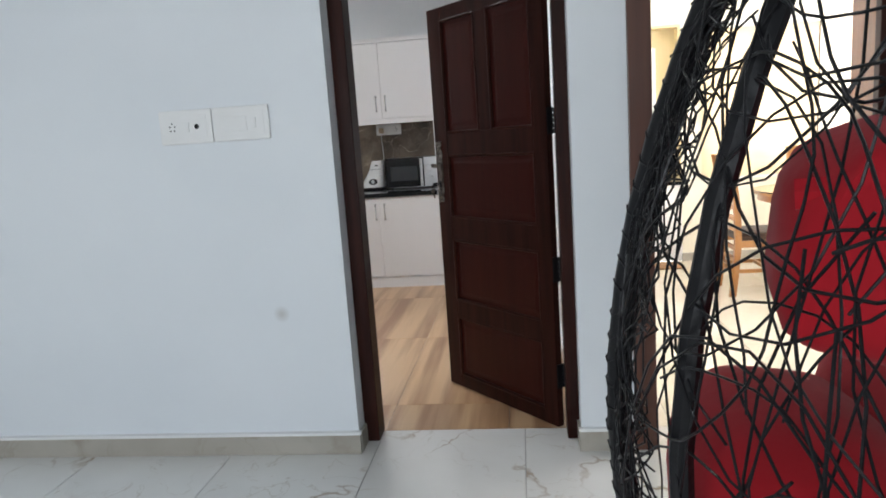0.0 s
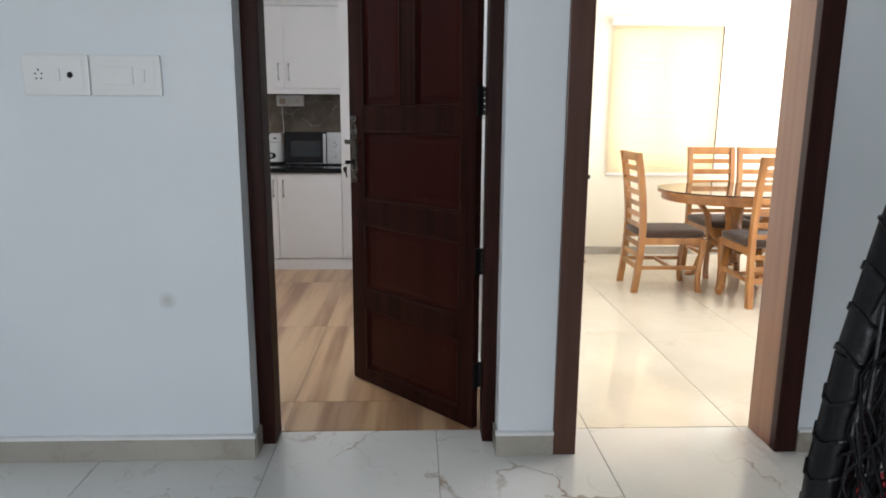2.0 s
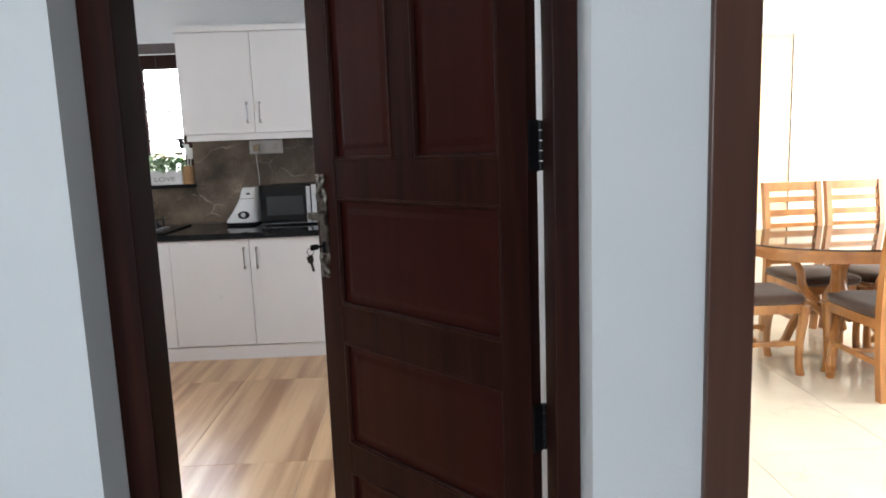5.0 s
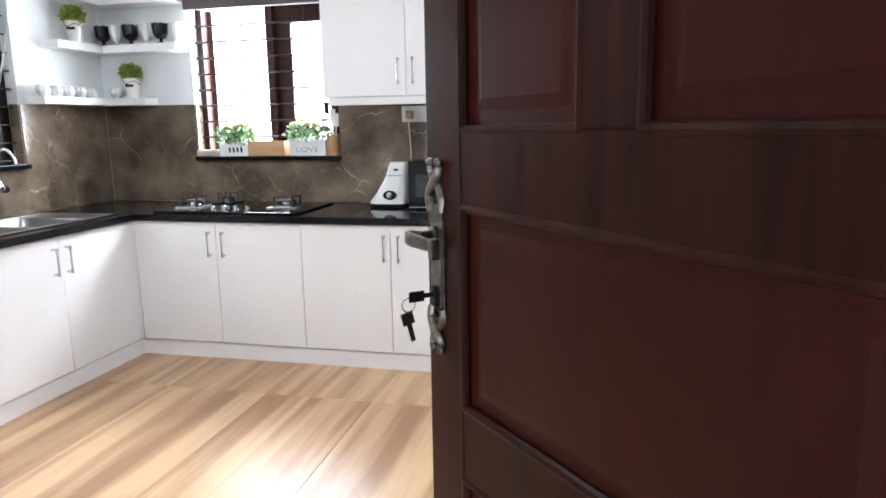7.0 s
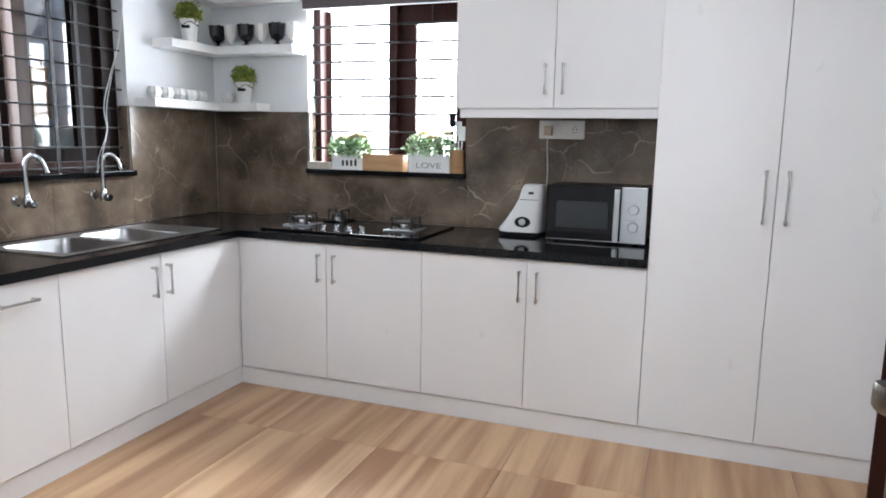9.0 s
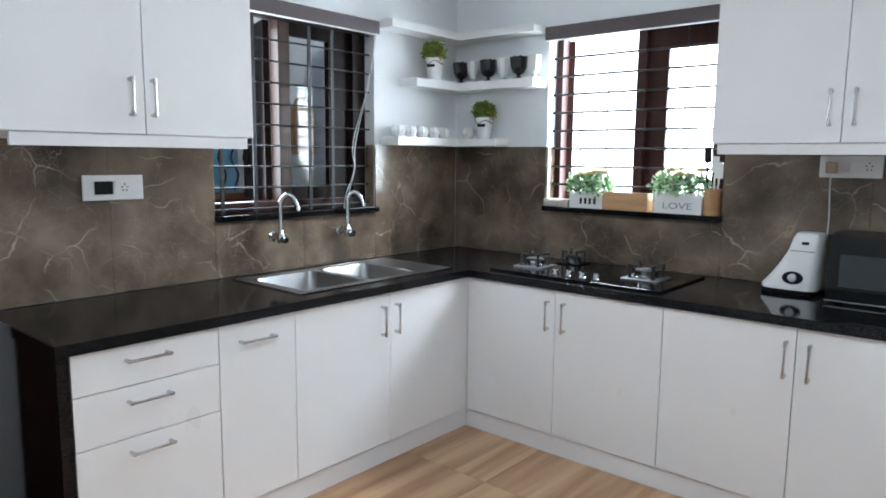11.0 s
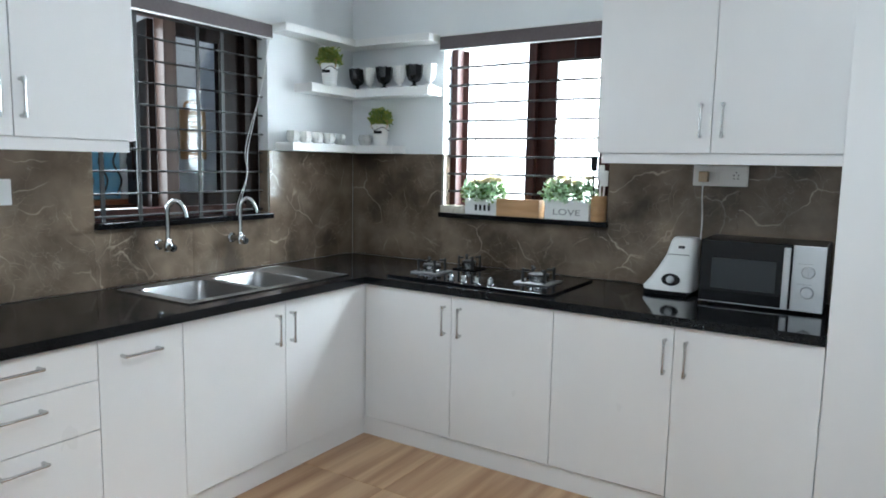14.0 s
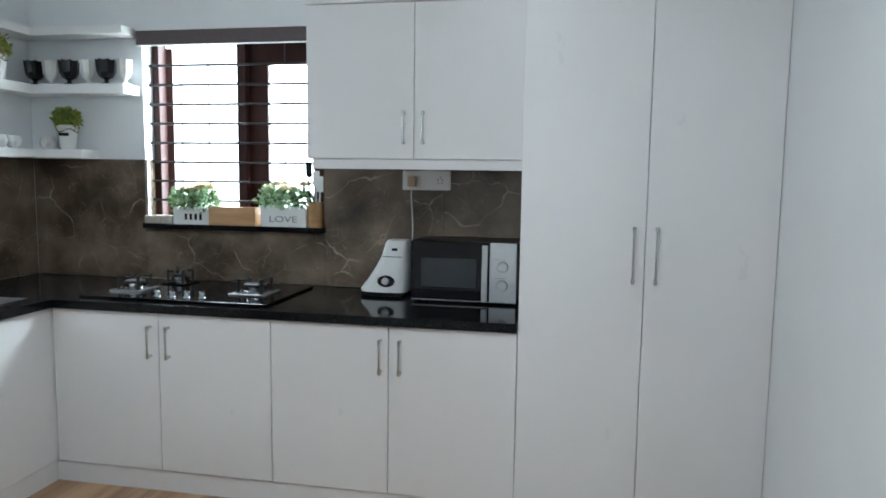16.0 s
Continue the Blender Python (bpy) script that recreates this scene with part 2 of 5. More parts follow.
def glowing(name, color, strength):
    mat = bpy.data.materials.new(name)
    mat.use_nodes = True
    bsdf = mat.node_tree.nodes["Principled BSDF"]
    bsdf.inputs["Base Color"].default_value = (*color, 1)
    bsdf.inputs["Emission Color"].default_value = (*color, 1)
    bsdf.inputs["Emission Strength"].default_value = strength
    return mat


PAINT = material("wall_paint", (0.78, 0.80, 0.81), 0.6, second=(0.72, 0.74, 0.76), scale=1.3, mix=0.7, bump=0.12, bump_scale=140)
HALL_PAINT = material("hall_wall_paint", (0.77, 0.80, 0.82), 0.6, second=(0.71, 0.745, 0.77), scale=1.3, mix=0.7, bump=0.12, bump_scale=140)
_n, _l = HALL_PAINT.node_tree.nodes, HALL_PAINT.node_tree.links
_c, _d, _r, _x = _n.new("ShaderNodeTexCoord"), _n.new("ShaderNodeVectorMath"), _n.new("ShaderNodeMapRange"), _n.new("ShaderNodeMix")
_d.operation, _d.inputs[1].default_value, _x.data_type = "DISTANCE", (-0.575, 2.83, 0.662), "RGBA"
_r.inputs["From Min"].default_value, _r.inputs["From Max"].default_value, _r.inputs["To Min"].default_value, _r.inputs["To Max"].default_value = 0.006, 0.04, 0.55, 0.0
_l.new(_c.outputs["Object"], _d.inputs[0])
_l.new(_d.outputs["Value"], _r.inputs["Value"])
_l.new(_n["Principled BSDF"].inputs["Base Color"].links[0].from_socket, _x.inputs["A"])
_x.inputs["B"].default_value = (0.42, 0.40, 0.36, 1)
_l.new(_r.outputs[0], _x.inputs["Factor"])
_l.new(_x.outputs["Result"], _n["Principled BSDF"].inputs["Base Color"])
CEILING = material("ceiling_paint", (0.83, 0.83, 0.82), 0.7, second=(0.79, 0.79, 0.79), scale=1.0, bump=0.05)
OUTSIDE = material("grey_outside_paint", (0.36, 0.36, 0.355), 0.8, second=(0.28, 0.28, 0.28), scale=1.5, bump=0.1)
CREAM = material("cream_paint", (0.84, 0.79, 0.66), 0.6, second=(0.8, 0.74, 0.6), scale=1.2, bump=0.08)
LAMINATE = material("white_laminate", (0.78, 0.77, 0.77), 0.3, second=(0.74, 0.73, 0.735), scale=2.0, mix=0.35, bump=0.025, bump_scale=90, stretch=(3, 3, 1.5), rough_vary=0.06)
WHITE = material("white_gloss_paint", (0.82, 0.82, 0.81), 0.35, second=(0.78, 0.78, 0.77), scale=5, mix=0.5, bump=0.03)
PLASTIC = material("white_plastic", (0.8, 0.8, 0.79), 0.28, second=(0.76, 0.76, 0.74), scale=9, mix=0.5)
DARK_WOOD = material("dark_stained_wood", (0.017, 0.005, 0.0036), 0.42, second=(0.038, 0.0105, 0.007), scale=3.0, mix=0.9, stretch=(9, 9, 0.6), bump=0.03, bump_scale=18, rough_vary=0.06, specular=0.1)
PANEL_WOOD = material("reddish_panel_wood", (0.039, 0.0072, 0.005), 0.36, second=(0.026, 0.0045, 0.0036), scale=2.2, mix=0.9, stretch=(8, 8, 0.5), bump=0.03, bump_scale=16, rough_vary=0.06, specular=0.14)
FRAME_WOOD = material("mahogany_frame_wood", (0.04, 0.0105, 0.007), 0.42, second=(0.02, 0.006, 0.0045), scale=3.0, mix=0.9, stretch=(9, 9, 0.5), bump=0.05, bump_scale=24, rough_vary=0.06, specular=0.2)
# Sink window wood in two tones: shaded for frame and sash, lit for mullion.
SHADED_WINDOW_WOOD = material("shaded_window_wood", (0.008, 0.0042, 0.0034), 0.45, second=(0.016, 0.0075, 0.0055), scale=3.0, mix=0.9, stretch=(9, 9, 0.6), bump=0.03, bump_scale=18, specular=0.12)
LIT_MULLION_WOOD = material("lit_mullion_wood", (0.06, 0.034, 0.025), 0.4, second=(0.035, 0.018, 0.013), scale=3.0, mix=0.8, stretch=(9, 9, 0.5), bump=0.04, bump_scale=24, specular=0.25)
# Doorway wood by how it is lit: bright lining, shaded architrave.
LIT_LINING_WOOD = material("lit_lining_wood", (0.25, 0.09, 0.034), 0.36, second=(0.16, 0.054, 0.02), scale=2.6, mix=0.8, stretch=(10, 10, 0.5), bump=0.1, bump_scale=30, coat=0.25)
SHADED_ARCH_WOOD = material("shaded_architrave_wood", (0.1, 0.034, 0.018), 0.4, second=(0.058, 0.019, 0.01), scale=2.6, mix=0.8, stretch=(10, 10, 0.5), bump=0.1, bump_scale=30, coat=0.15)
HONEY = material("honey_coloured_wood", (0.42, 0.19, 0.055), 0.34, second=(0.27, 0.1, 0.026), scale=4.0, mix=0.9, stretch=(3, 3, 1.2), bump=0.08, bump_scale=40, coat=0.3, random_value=0.08)
BAMBOO = material("pale_bamboo", (0.52, 0.31, 0.15), 0.45, second=(0.4, 0.22, 0.09), scale=5, mix=0.8, stretch=(1, 8, 8), bump=0.06)
GRANITE = material("polished_black_granite", (0.005, 0.005, 0.006), 0.08, second=(0.008, 0.0085, 0.0095), scale=160, mix=1.0, contrast=(0.5, 0.7), rough_vary=0.02, specular=0.22)
MARBLE = veined("brown_marble", (0.078, 0.058, 0.042), (0.24, 0.182, 0.132), (0.6, 0.5, 0.39), 0.12, shift=1.0, vein_width=0.012, vein_mix=0.6, fine=0.6, random_value=0.12, vein_scale=2.9, warp_by=0.55, cloud_scale=4.2, crackle=True, specular=0.3, gate_from=(0.43, 0.64), patch_scales=(5.5, 8.0, 4.0))
TILE = veined("pale_marble_tile", (0.74, 0.73, 0.70), (0.66, 0.655, 0.63), (0.3, 0.21, 0.13), 0.11, shift=1.0, vein_width=0.008, vein_mix=0.8, vein_scale=1.5, cloud_scale=1.8, warp_by=0.5)
# The hall's marble again; warm dining room light is put into its cream tone.
WARM_LIT_TILE = veined("warm_lit_marble_tile", (0.7, 0.65, 0.55), (0.62, 0.565, 0.465), (0.45, 0.33, 0.2), 0.09, shift=1.0, vein_width=0.006, vein_mix=0.3, vein_scale=1.5, cloud_scale=1.8, warp_by=0.5)
SKIRT = veined("beige_skirting_tile", (0.45, 0.42, 0.36), (0.36, 0.33, 0.28), (0.25, 0.2, 0.14), 0.3, shift=1.0)
GROUT = material("grey_grout", (0.35, 0.34, 0.32), 0.8, second=(0.28, 0.27, 0.25), scale=20)
STEEL = material("brushed_steel", (0.3, 0.3, 0.305), 0.3, 1.0, second=(0.24, 0.24, 0.245), scale=8, stretch=(1, 30, 1), rough_vary=0.06)
CHROME = material("polished_chrome", (0.52, 0.53, 0.54), 0.08, 1.0)
NICKEL = material("satin_nickel", (0.55, 0.55, 0.55), 0.25, 1.0)
ANTIQUE = material("antique_brass_pewter", (0.2, 0.18, 0.155), 0.34, 1.0, second=(0.09, 0.08, 0.07), scale=60, mix=0.9, bump=0.2, bump_scale=220)
BLACK = material("black_plastic", (0.007, 0.007, 0.008), 0.32, second=(0.011, 0.011, 0.012), scale=30, specular=0.16)
BLACK_GLOSS = material("black_glass", (0.004, 0.004, 0.005), 0.06, second=(0.006, 0.006, 0.007), scale=3, specular=0.28)
IRON = material("black_cast_iron", (0.014, 0.014, 0.015), 0.5, second=(0.028, 0.027, 0.026), scale=40, bump=0.2, bump_scale=180)
GREY_GLASS = material("dark_grey_oven_window", (0.03, 0.034, 0.038), 0.12, second=(0.036, 0.04, 0.044), scale=4, specular=0.35)
SILVER = material("silver_plastic", (0.55, 0.56, 0.57), 0.3, 0.6)
FABRIC = material("brown_seat_fabric", (0.05, 0.026, 0.016), 0.9, second=(0.075, 0.04, 0.026), scale=90, bump=0.3, bump_scale=300, sheen=0.3)
RED = material("red_cushion_fabric", (0.38, 0.008, 0.016), 0.85, second=(0.27, 0.006, 0.011), scale=5, bump=0.35, bump_scale=26, sheen=0.08, specular=0.2)
RATTAN = material("black_rattan", (0.006, 0.006, 0.007), 0.32, second=(0.011, 0.011, 0.012), scale=30, bump=0.2, bump_scale=120, specular=0.22)
LEAF = material("green_plastic_leaves", (0.07, 0.17, 0.025), 0.5, second=(0.2, 0.28, 0.05), scale=25, mix=1.0)
LEAF_YELLOW = material("yellow_green_leaves", (0.42, 0.42, 0.08), 0.5, second=(0.16, 0.24, 0.03), scale=25, mix=1.0)
# Green paled to carry the window's backlight glare on the sill plants.
LEAF_BACKLIT = material("glare_paled_green_leaves", (0.55, 0.68, 0.5), 0.5, second=(0.3, 0.5, 0.26), scale=25, mix=1.0)
PETAL = material("cream_petals", (0.75, 0.7, 0.48), 0.6, second=(0.75, 0.6, 0.3), scale=20)
WICKER = material("white_wicker", (0.6, 0.57, 0.5), 0.7, second=(0.25, 0.2, 0.15), scale=60, bump=0.5, bump_scale=120)
BLIND_BROWN = material("brown_blind_fabric", (0.085, 0.066, 0.07), 0.6, second=(0.11, 0.088, 0.09), scale=60)
NICHE_WOOD = material("yellow_niche_laminate", (0.76, 0.62, 0.36), 0.4, second=(0.68, 0.53, 0.28), scale=3, stretch=(6, 6, 0.6))
BLUE = material("blue_plastic", (0.12, 0.42, 0.65), 0.4, second=(0.5, 0.65, 0.7), scale=8)
CLEAR = glass("clear_glass")
TABLE_GLASS = material("dark_table_glass", (0.03, 0.02, 0.015), 0.05, specular=0.6)
DAY = glowing("bright_day", (1.0, 1.0, 1.0), 2.6)
BLIND = bpy.data.materials.new("pale_zebra_blind")
BLIND.use_nodes = True
_n, _l = BLIND.node_tree.nodes, BLIND.node_tree.links
_t, _m = _n.new("ShaderNodeBsdfTranslucent"), _n.new("ShaderNodeMixShader")
_t.inputs[0].default_value = (0.85, 0.74, 0.55, 1)
_n["Principled BSDF"].inputs["Base Color"].default_value = (0.8, 0.72, 0.58, 1)
_m.inputs[0].default_value = 0.55
_l.new(_n["Principled BSDF"].outputs[0], _m.inputs[1])
_l.new(_t.outputs[0], _m.inputs[2])
_l.new(_m.outputs[0], _n["Material Output"].inputs[0])

# wood-look floor tile: long bands and streaks along y
PLANK = material("wood_look_floor_tile", (0.57, 0.375, 0.215), 0.3, second=(0.25, 0.115, 0.05), scale=1.0, mix=0.85, stretch=(9, 0.5, 1), detail=5, contrast=(0.4, 0.64), bump=0.06, bump_scale=6, rough_vary=0.05, random_value=0.1, shift=1.0)

# ---- the large structure ----
BACK, LEFT, FACE_Y, FACE_X, TOP = 6.975, -3.205, 6.239, -2.494, 0.907


def structure(name, bm, mat, label, category=""):
    return part(name, bm, mat, None, label, kind="structure", category=category or name.split("_")[0])


structure("wall_hall", wall("x", -3.8, 5.0, 2.83, 3.05, ((-0.272, 0.726, 0.0, 2.12), (0.953, 1.98, 0.0, 2.17))), HALL_PAINT, "pale bluish white painted wall between hall and kitchen")
structure("wall_partition", boxes((0.732, 3.05, 0, 0.977, 7.2, CEIL)), PAINT, "white painted wall between kitchen and dining room")
structure("wall_kitchen_back", wall("x", -3.45, 0.732, BACK, 7.2, ((-2.47, -1.383, 1.198, 2.3),)), PAINT, "white painted kitchen wall with a barred window")
structure("wall_kitchen_side", wall("y", 3.05, BACK, -3.45, LEFT, ((5.122, 6.205, 1.19, 2.3),)), PAINT, "white painted kitchen wall with a barred window over the sink")
structure("wall_dining_back", wall("x", 0.977, 5.1, 6.92, 7.2, ((1.2, 2.075, 0.0, 2.29), (2.27, 3.33, 0.82, 2.22))), CREAM, "cream white painted dining room wall with a window")
structure("wall_dining_side", wall("y", 3.05, 6.92, 4.9, 5.1, ((3.8, 6.4, 0.6, 2.6),)), CREAM, "cream white painted dining room wall with a wide window")
structure("wall_hall_rear", wall("x", -3.8, 5.0, -3.2, -3.0, ((-2.1, 0.9, 0.75, 2.45),)), PAINT, "pale painted hall wall with a wide window")
structure("wall_hall_side", boxes((-4.0, -3.2, 0, -3.8, 3.05, CEIL)), PAINT, "pale painted hall side wall")
structure("wall_hall_end", boxes((5.0, -3.2, 0, 5.2, 3.05, CEIL)), PAINT, "pale painted hall end wall")
structure("ceiling", boxes((-4.0, -3.2, CEIL, 5.2, 7.2, CEIL + 0.15)), CEILING, "plain white ceiling")
# Unseen slab, added to keep skylight off the side passage.
structure("eave", boxes((-4.05, 2.4, 2.75, -3.45, 7.2, 2.9)), CEILING, "unseen slab added to shade the side passage", "eave")
structure("ground", boxes((-60, -60, -0.5, 60, 60, -0.2)), GROUT, "grey paved ground outside the house")

# unseen additions: a fill lamp under the kitchen ceiling, and a dark door
LX, LY = -0.5, 4.3
fill_panel = thing("ceiling_light", "unseen white fill panel added under the kitchen ceiling to brighten the room", "ceiling light", (LX, LY, 2.9))
part("frame", boxes((LX - 0.32, LY - 0.32, 2.9, LX + 0.32, LY - 0.28, 2.949), (LX - 0.32, LY + 0.28, 2.9, LX + 0.32, LY + 0.32, 2.949), (LX - 0.32, LY - 0.28, 2.9, LX - 0.28, LY + 0.28, 2.949), (LX + 0.28, LY - 0.28, 2.9, LX + 0.32, LY + 0.28, 2.949)), WHITE, fill_panel)
part("diffuser", boxes((LX - 0.28, LY - 0.28, 2.905, LX + 0.28, LY + 0.28, 2.91)), glowing("fill_diffuser", (1, 1, 1), 3.0), fill_panel)
# Unseen door, added so that polished surfaces mirror something dark here.
unseen_door = thing("door_back", "unseen dark wooden door added for dark reflections in granite and door leaf", "door", (-3.19, 3.6, 0), kind="structure")
part("leaf", box(-3.204, 3.14, 0.0, -3.165, 4.02, 2.05, 0.003), DARK_WOOD, unseen_door)
part("knob", lathe([(0.01, 0), (0.01, 0.03), (0.024, 0.04), (0.024, 0.06)], 16, (0, 0, 0)), ANTIQUE, unseen_door).matrix_parent_inverse = Matrix.Translation((0.025, -0.5, 1.0)) @ Matrix.Rotation(radians(90), 4, "Y")

# niche of the dining room
niche = thing("niche", "pale yellow laminate lined wall niche with black sill", "niche", (1.64, 7.0, 0.8), kind="structure")
part("niche_back", boxes((1.2, 7.1, 0.0, 2.075, 7.2, 2.29)), CREAM, niche)
part("niche_lining", boxes((1.2, 6.925, 0.8, 1.225, 7.09, 2.29), (2.05, 6.925, 0.8, 2.075, 7.09, 2.29), (1.225, 7.07, 0.8, 2.05, 7.1, 2.265), (1.225, 6.925, 2.265, 2.05, 7.09, 2.29)), NICHE_WOOD, niche)
part("niche_window", boxes((1.3, 7.062, 1.0, 1.87, 7.07, 2.1)), WHITE, niche)
part("sill", box(1.18, 6.88, 0.765, 2.1, 7.09, 0.8, 0.004), GRANITE, niche, "black granite sill")
part("cupboard_door", box(1.2, 6.905, 0.07, 1.64, 6.925, 0.76, 0.003), LAMINATE, niche, "white cupboard door")
part("cupboard_door", box(1.644, 6.905, 0.07, 2.075, 6.925, 0.76, 0.003), LAMINATE, niche, "white cupboard door")
part("cupboard_body", box(1.2, 6.925, 0.0, 2.075, 7.1, 0.765), LAMINATE, niche)

# skirting
structure("baseboard_hall_left", boxes((-3.8, 2.808, 0, -0.262, 2.83, 0.092), bevel=0.002), SKIRT, "beige stone skirting tile along the hall wall", "baseboard")
part("white_bead", boxes((-3.8, 2.804, 0.092, -0.258, 2.83, 0.104)), WHITE, bpy.data.objects["baseboard_hall_left"], "white painted top edge")
part("skirting_return", boxes((-0.27, 2.83, 0, -0.259, 2.935, 0.092)), SKIRT, bpy.data.objects["baseboard_hall_left"])
structure("baseboard_pier", boxes((0.716, 2.808, 0, 0.953, 2.83, 0.092), (0.716, 2.83, 0, 0.726, 2.935, 0.092), bevel=0.002), SKIRT, "beige stone skirting tile round the pier", "baseboard")
part("white_bead", boxes((0.713, 2.804, 0.092, 0.953, 2.83, 0.104)), WHITE, bpy.data.objects["baseboard_pier"], "white painted top edge")
structure("baseboard_hall_right", boxes((1.981, 2.808, 0, 5.0, 2.83, 0.092), bevel=0.002), SKIRT, "beige stone skirting tile along the hall wall", "baseboard")
part("white_bead", boxes((1.981, 2.804, 0.092, 5.0, 2.83, 0.104)), WHITE, bpy.data.objects["baseboard_hall_right"], "white painted top edge")
structure("baseboard_dining", boxes((0.977, 6.9, 0, 1.2, 6.92, 0.07), (2.075, 6.9, 0, 4.9, 6.92, 0.08)), SKIRT, "beige stone skirting tile along the dining wall", "baseboard")
structure("baseboard_kitchen", boxes((0.714, 3.07, 0, 0.732, 6.2, 0.09)), WHITE, "white skirting along the kitchen partition", "baseboard")

# window openings outside the view
for name, rows, label in (
        ("window_hall", ((-2.1, -3.12, 0.75, -2.04, -3.06, 2.45), (0.84, -3.12, 0.75, 0.9, -3.06, 2.45), (-2.04, -3.12, 0.75, 0.84, -3.06, 0.81), (-2.04, -3.12, 2.39, 0.84, -3.06, 2.45), (-0.63, -3.12, 0.81, -0.57, -3.06, 2.39)), "dark wooden hall window frame"),
        ("window_dining_side", ((4.97, 3.8, 0.6, 5.03, 3.86, 2.6), (4.97, 6.34, 0.6, 5.03, 6.4, 2.6), (4.97, 3.86, 0.6, 5.03, 6.34, 0.66), (4.97, 3.86, 2.54, 5.03, 6.34, 2.6), (4.97, 5.07, 0.66, 5.03, 5.13, 2.54)), "dark wooden dining room window frame")):
    structure(name, boxes(*rows), FRAME_WOOD, label, "window")

# doorway of the kitchen
frame_1 = thing("door_frame_kitchen", "dark stained wooden door frame in the hall wall", "door frame", (0.22, 2.99, 0), kind="structure")
part("jamb", box(-0.272, 2.937, 0, -0.205, 3.062, 2.12, 0.004), DARK_WOOD, frame_1)
part("jamb", box(0.672, 2.937, 0, 0.726, 3.062, 2.12, 0.004), DARK_WOOD, frame_1)
part("head", box(-0.205, 2.937, 2.055, 0.672, 3.062, 2.12, 0.004), DARK_WOOD, frame_1)
# doorway of the dining room
frame_2 = thing("door_frame_dining", "brown wooden door lining in the hall wall", "door frame", (1.47, 2.93, 0), kind="structure")
# Architraves are coloured darker as the shaded fronts, linings lighter as lit faces.
part("architrave", box(0.953, 2.815, 0, 1.047, 2.86, 2.17, 0.004), SHADED_ARCH_WOOD, frame_2, "red-brown architrave, shaded tone in its colour")
part("architrave", box(1.888, 2.815, 0, 1.98, 2.86, 2.17, 0.004), FRAME_WOOD, frame_2, "dark mahogany architrave, shaded tone in its colour")
part("lining", box(0.953, 2.86, 0, 1.045, 3.05, 2.17, 0.002), LIT_LINING_WOOD, frame_2)
part("lining", box(1.89, 2.86, 0, 1.98, 3.05, 2.17, 0.002), LIT_LINING_WOOD, frame_2)
part("head", box(1.047, 2.815, 2.1, 1.888, 3.05, 2.17, 0.003), LIT_LINING_WOOD, frame_2)

# ---- the open kitchen door, hinged on the right jamb ----
door = thing("door_kitchen", "dark reddish brown panelled wooden door standing half open", "door", (0.668, 3.068, 0.004))
DOOR = pose(0.668, 3.068, 0.004, 0, 0, 180 - 48) @ pose(0.008, 0.036, 0)
DW, DH = 0.862, 2.045


def on_door(bm):
    """From the leaf's own place (x along the leaf from its hinge, y through it, the hall's side at -0) into the world."""
    return turned(bm, DOOR)


# local y: the leaf's hall face is at y = 0 on the side that the hall sees, the far face at -0.035
FT = 0.036
for x0, x1 in ((0.0, 0.088), (0.75, DW)):
    part("stile", on_door(box(x0, -FT, 0, x1, 0, DH, 0.003)), DARK_WOOD, door)
for z0, z1 in ((0.0, 0.075), (0.4, 0.505), (0.835, 0.962), (1.29, 1.41), (1.975, DH)):
    part("rail", on_door(box(0.088, -FT + 0.001, z0, 0.75, -0.001, z1, 0.003)), DARK_WOOD, door)
part("muntin", on_door(box(0.378, -FT + 0.001, 1.41, 0.478, -0.001, 1.975, 0.003)), DARK_WOOD, door)


def door_panel(x0, z0, x1, z1):
    """A fielded panel with its moulding, on both faces."""
    panel = part("panel", on_door(box(x0 - 0.004, -FT + 0.013, z0 - 0.004, x1 + 0.004, -0.013, z1 + 0.004)), PANEL_WOOD, door, "reddish brown sunk panel")
    raised = bmesh.new()
    for a, b in ((-0.0128, -0.0105), (-FT + 0.0128, -FT + 0.0105)):
        outer = [raised.verts.new((x, a, z)) for x, z in ((x0 + 0.028, z0 + 0.028), (x1 - 0.028, z0 + 0.028), (x1 - 0.028, z1 - 0.028), (x0 + 0.028, z1 - 0.028))]
        inner = [raised.verts.new((x, b, z)) for x, z in ((x0 + 0.045, z0 + 0.045), (x1 - 0.045, z0 + 0.045), (x1 - 0.045, z1 - 0.045), (x0 + 0.045, z1 - 0.045))]
        for k in range(4):
            raised.faces.new((outer[k], outer[(k + 1) % 4], inner[(k + 1) % 4], inner[k]))
        raised.faces.new(inner)
    part("field", on_door(raised), PANEL_WOOD, panel)
    mould = bmesh.new()
    for y in (-0.006, -FT + 0.006):
        for p, q in (((x0, z0), (x1, z0)), ((x1, z0), (x1, z1)), ((x1, z1), (x0, z1)), ((x0, z1), (x0, z0))):
            tube([(p[0], y, p[1]), (q[0], y, q[1])], 0.0085, 8, mould)
    part("moulding", on_door(mould), DARK_WOOD, panel, smooth=True)


for x0, z0, x1, z1 in ((0.088, 0.075, 0.75, 0.4), (0.088, 0.505, 0.75, 0.835), (0.088, 0.962, 0.75, 1.29), (0.088, 1.41, 0.378, 1.975), (0.478, 1.41, 0.75, 1.975)):
    door_panel(x0, z0, x1, z1)

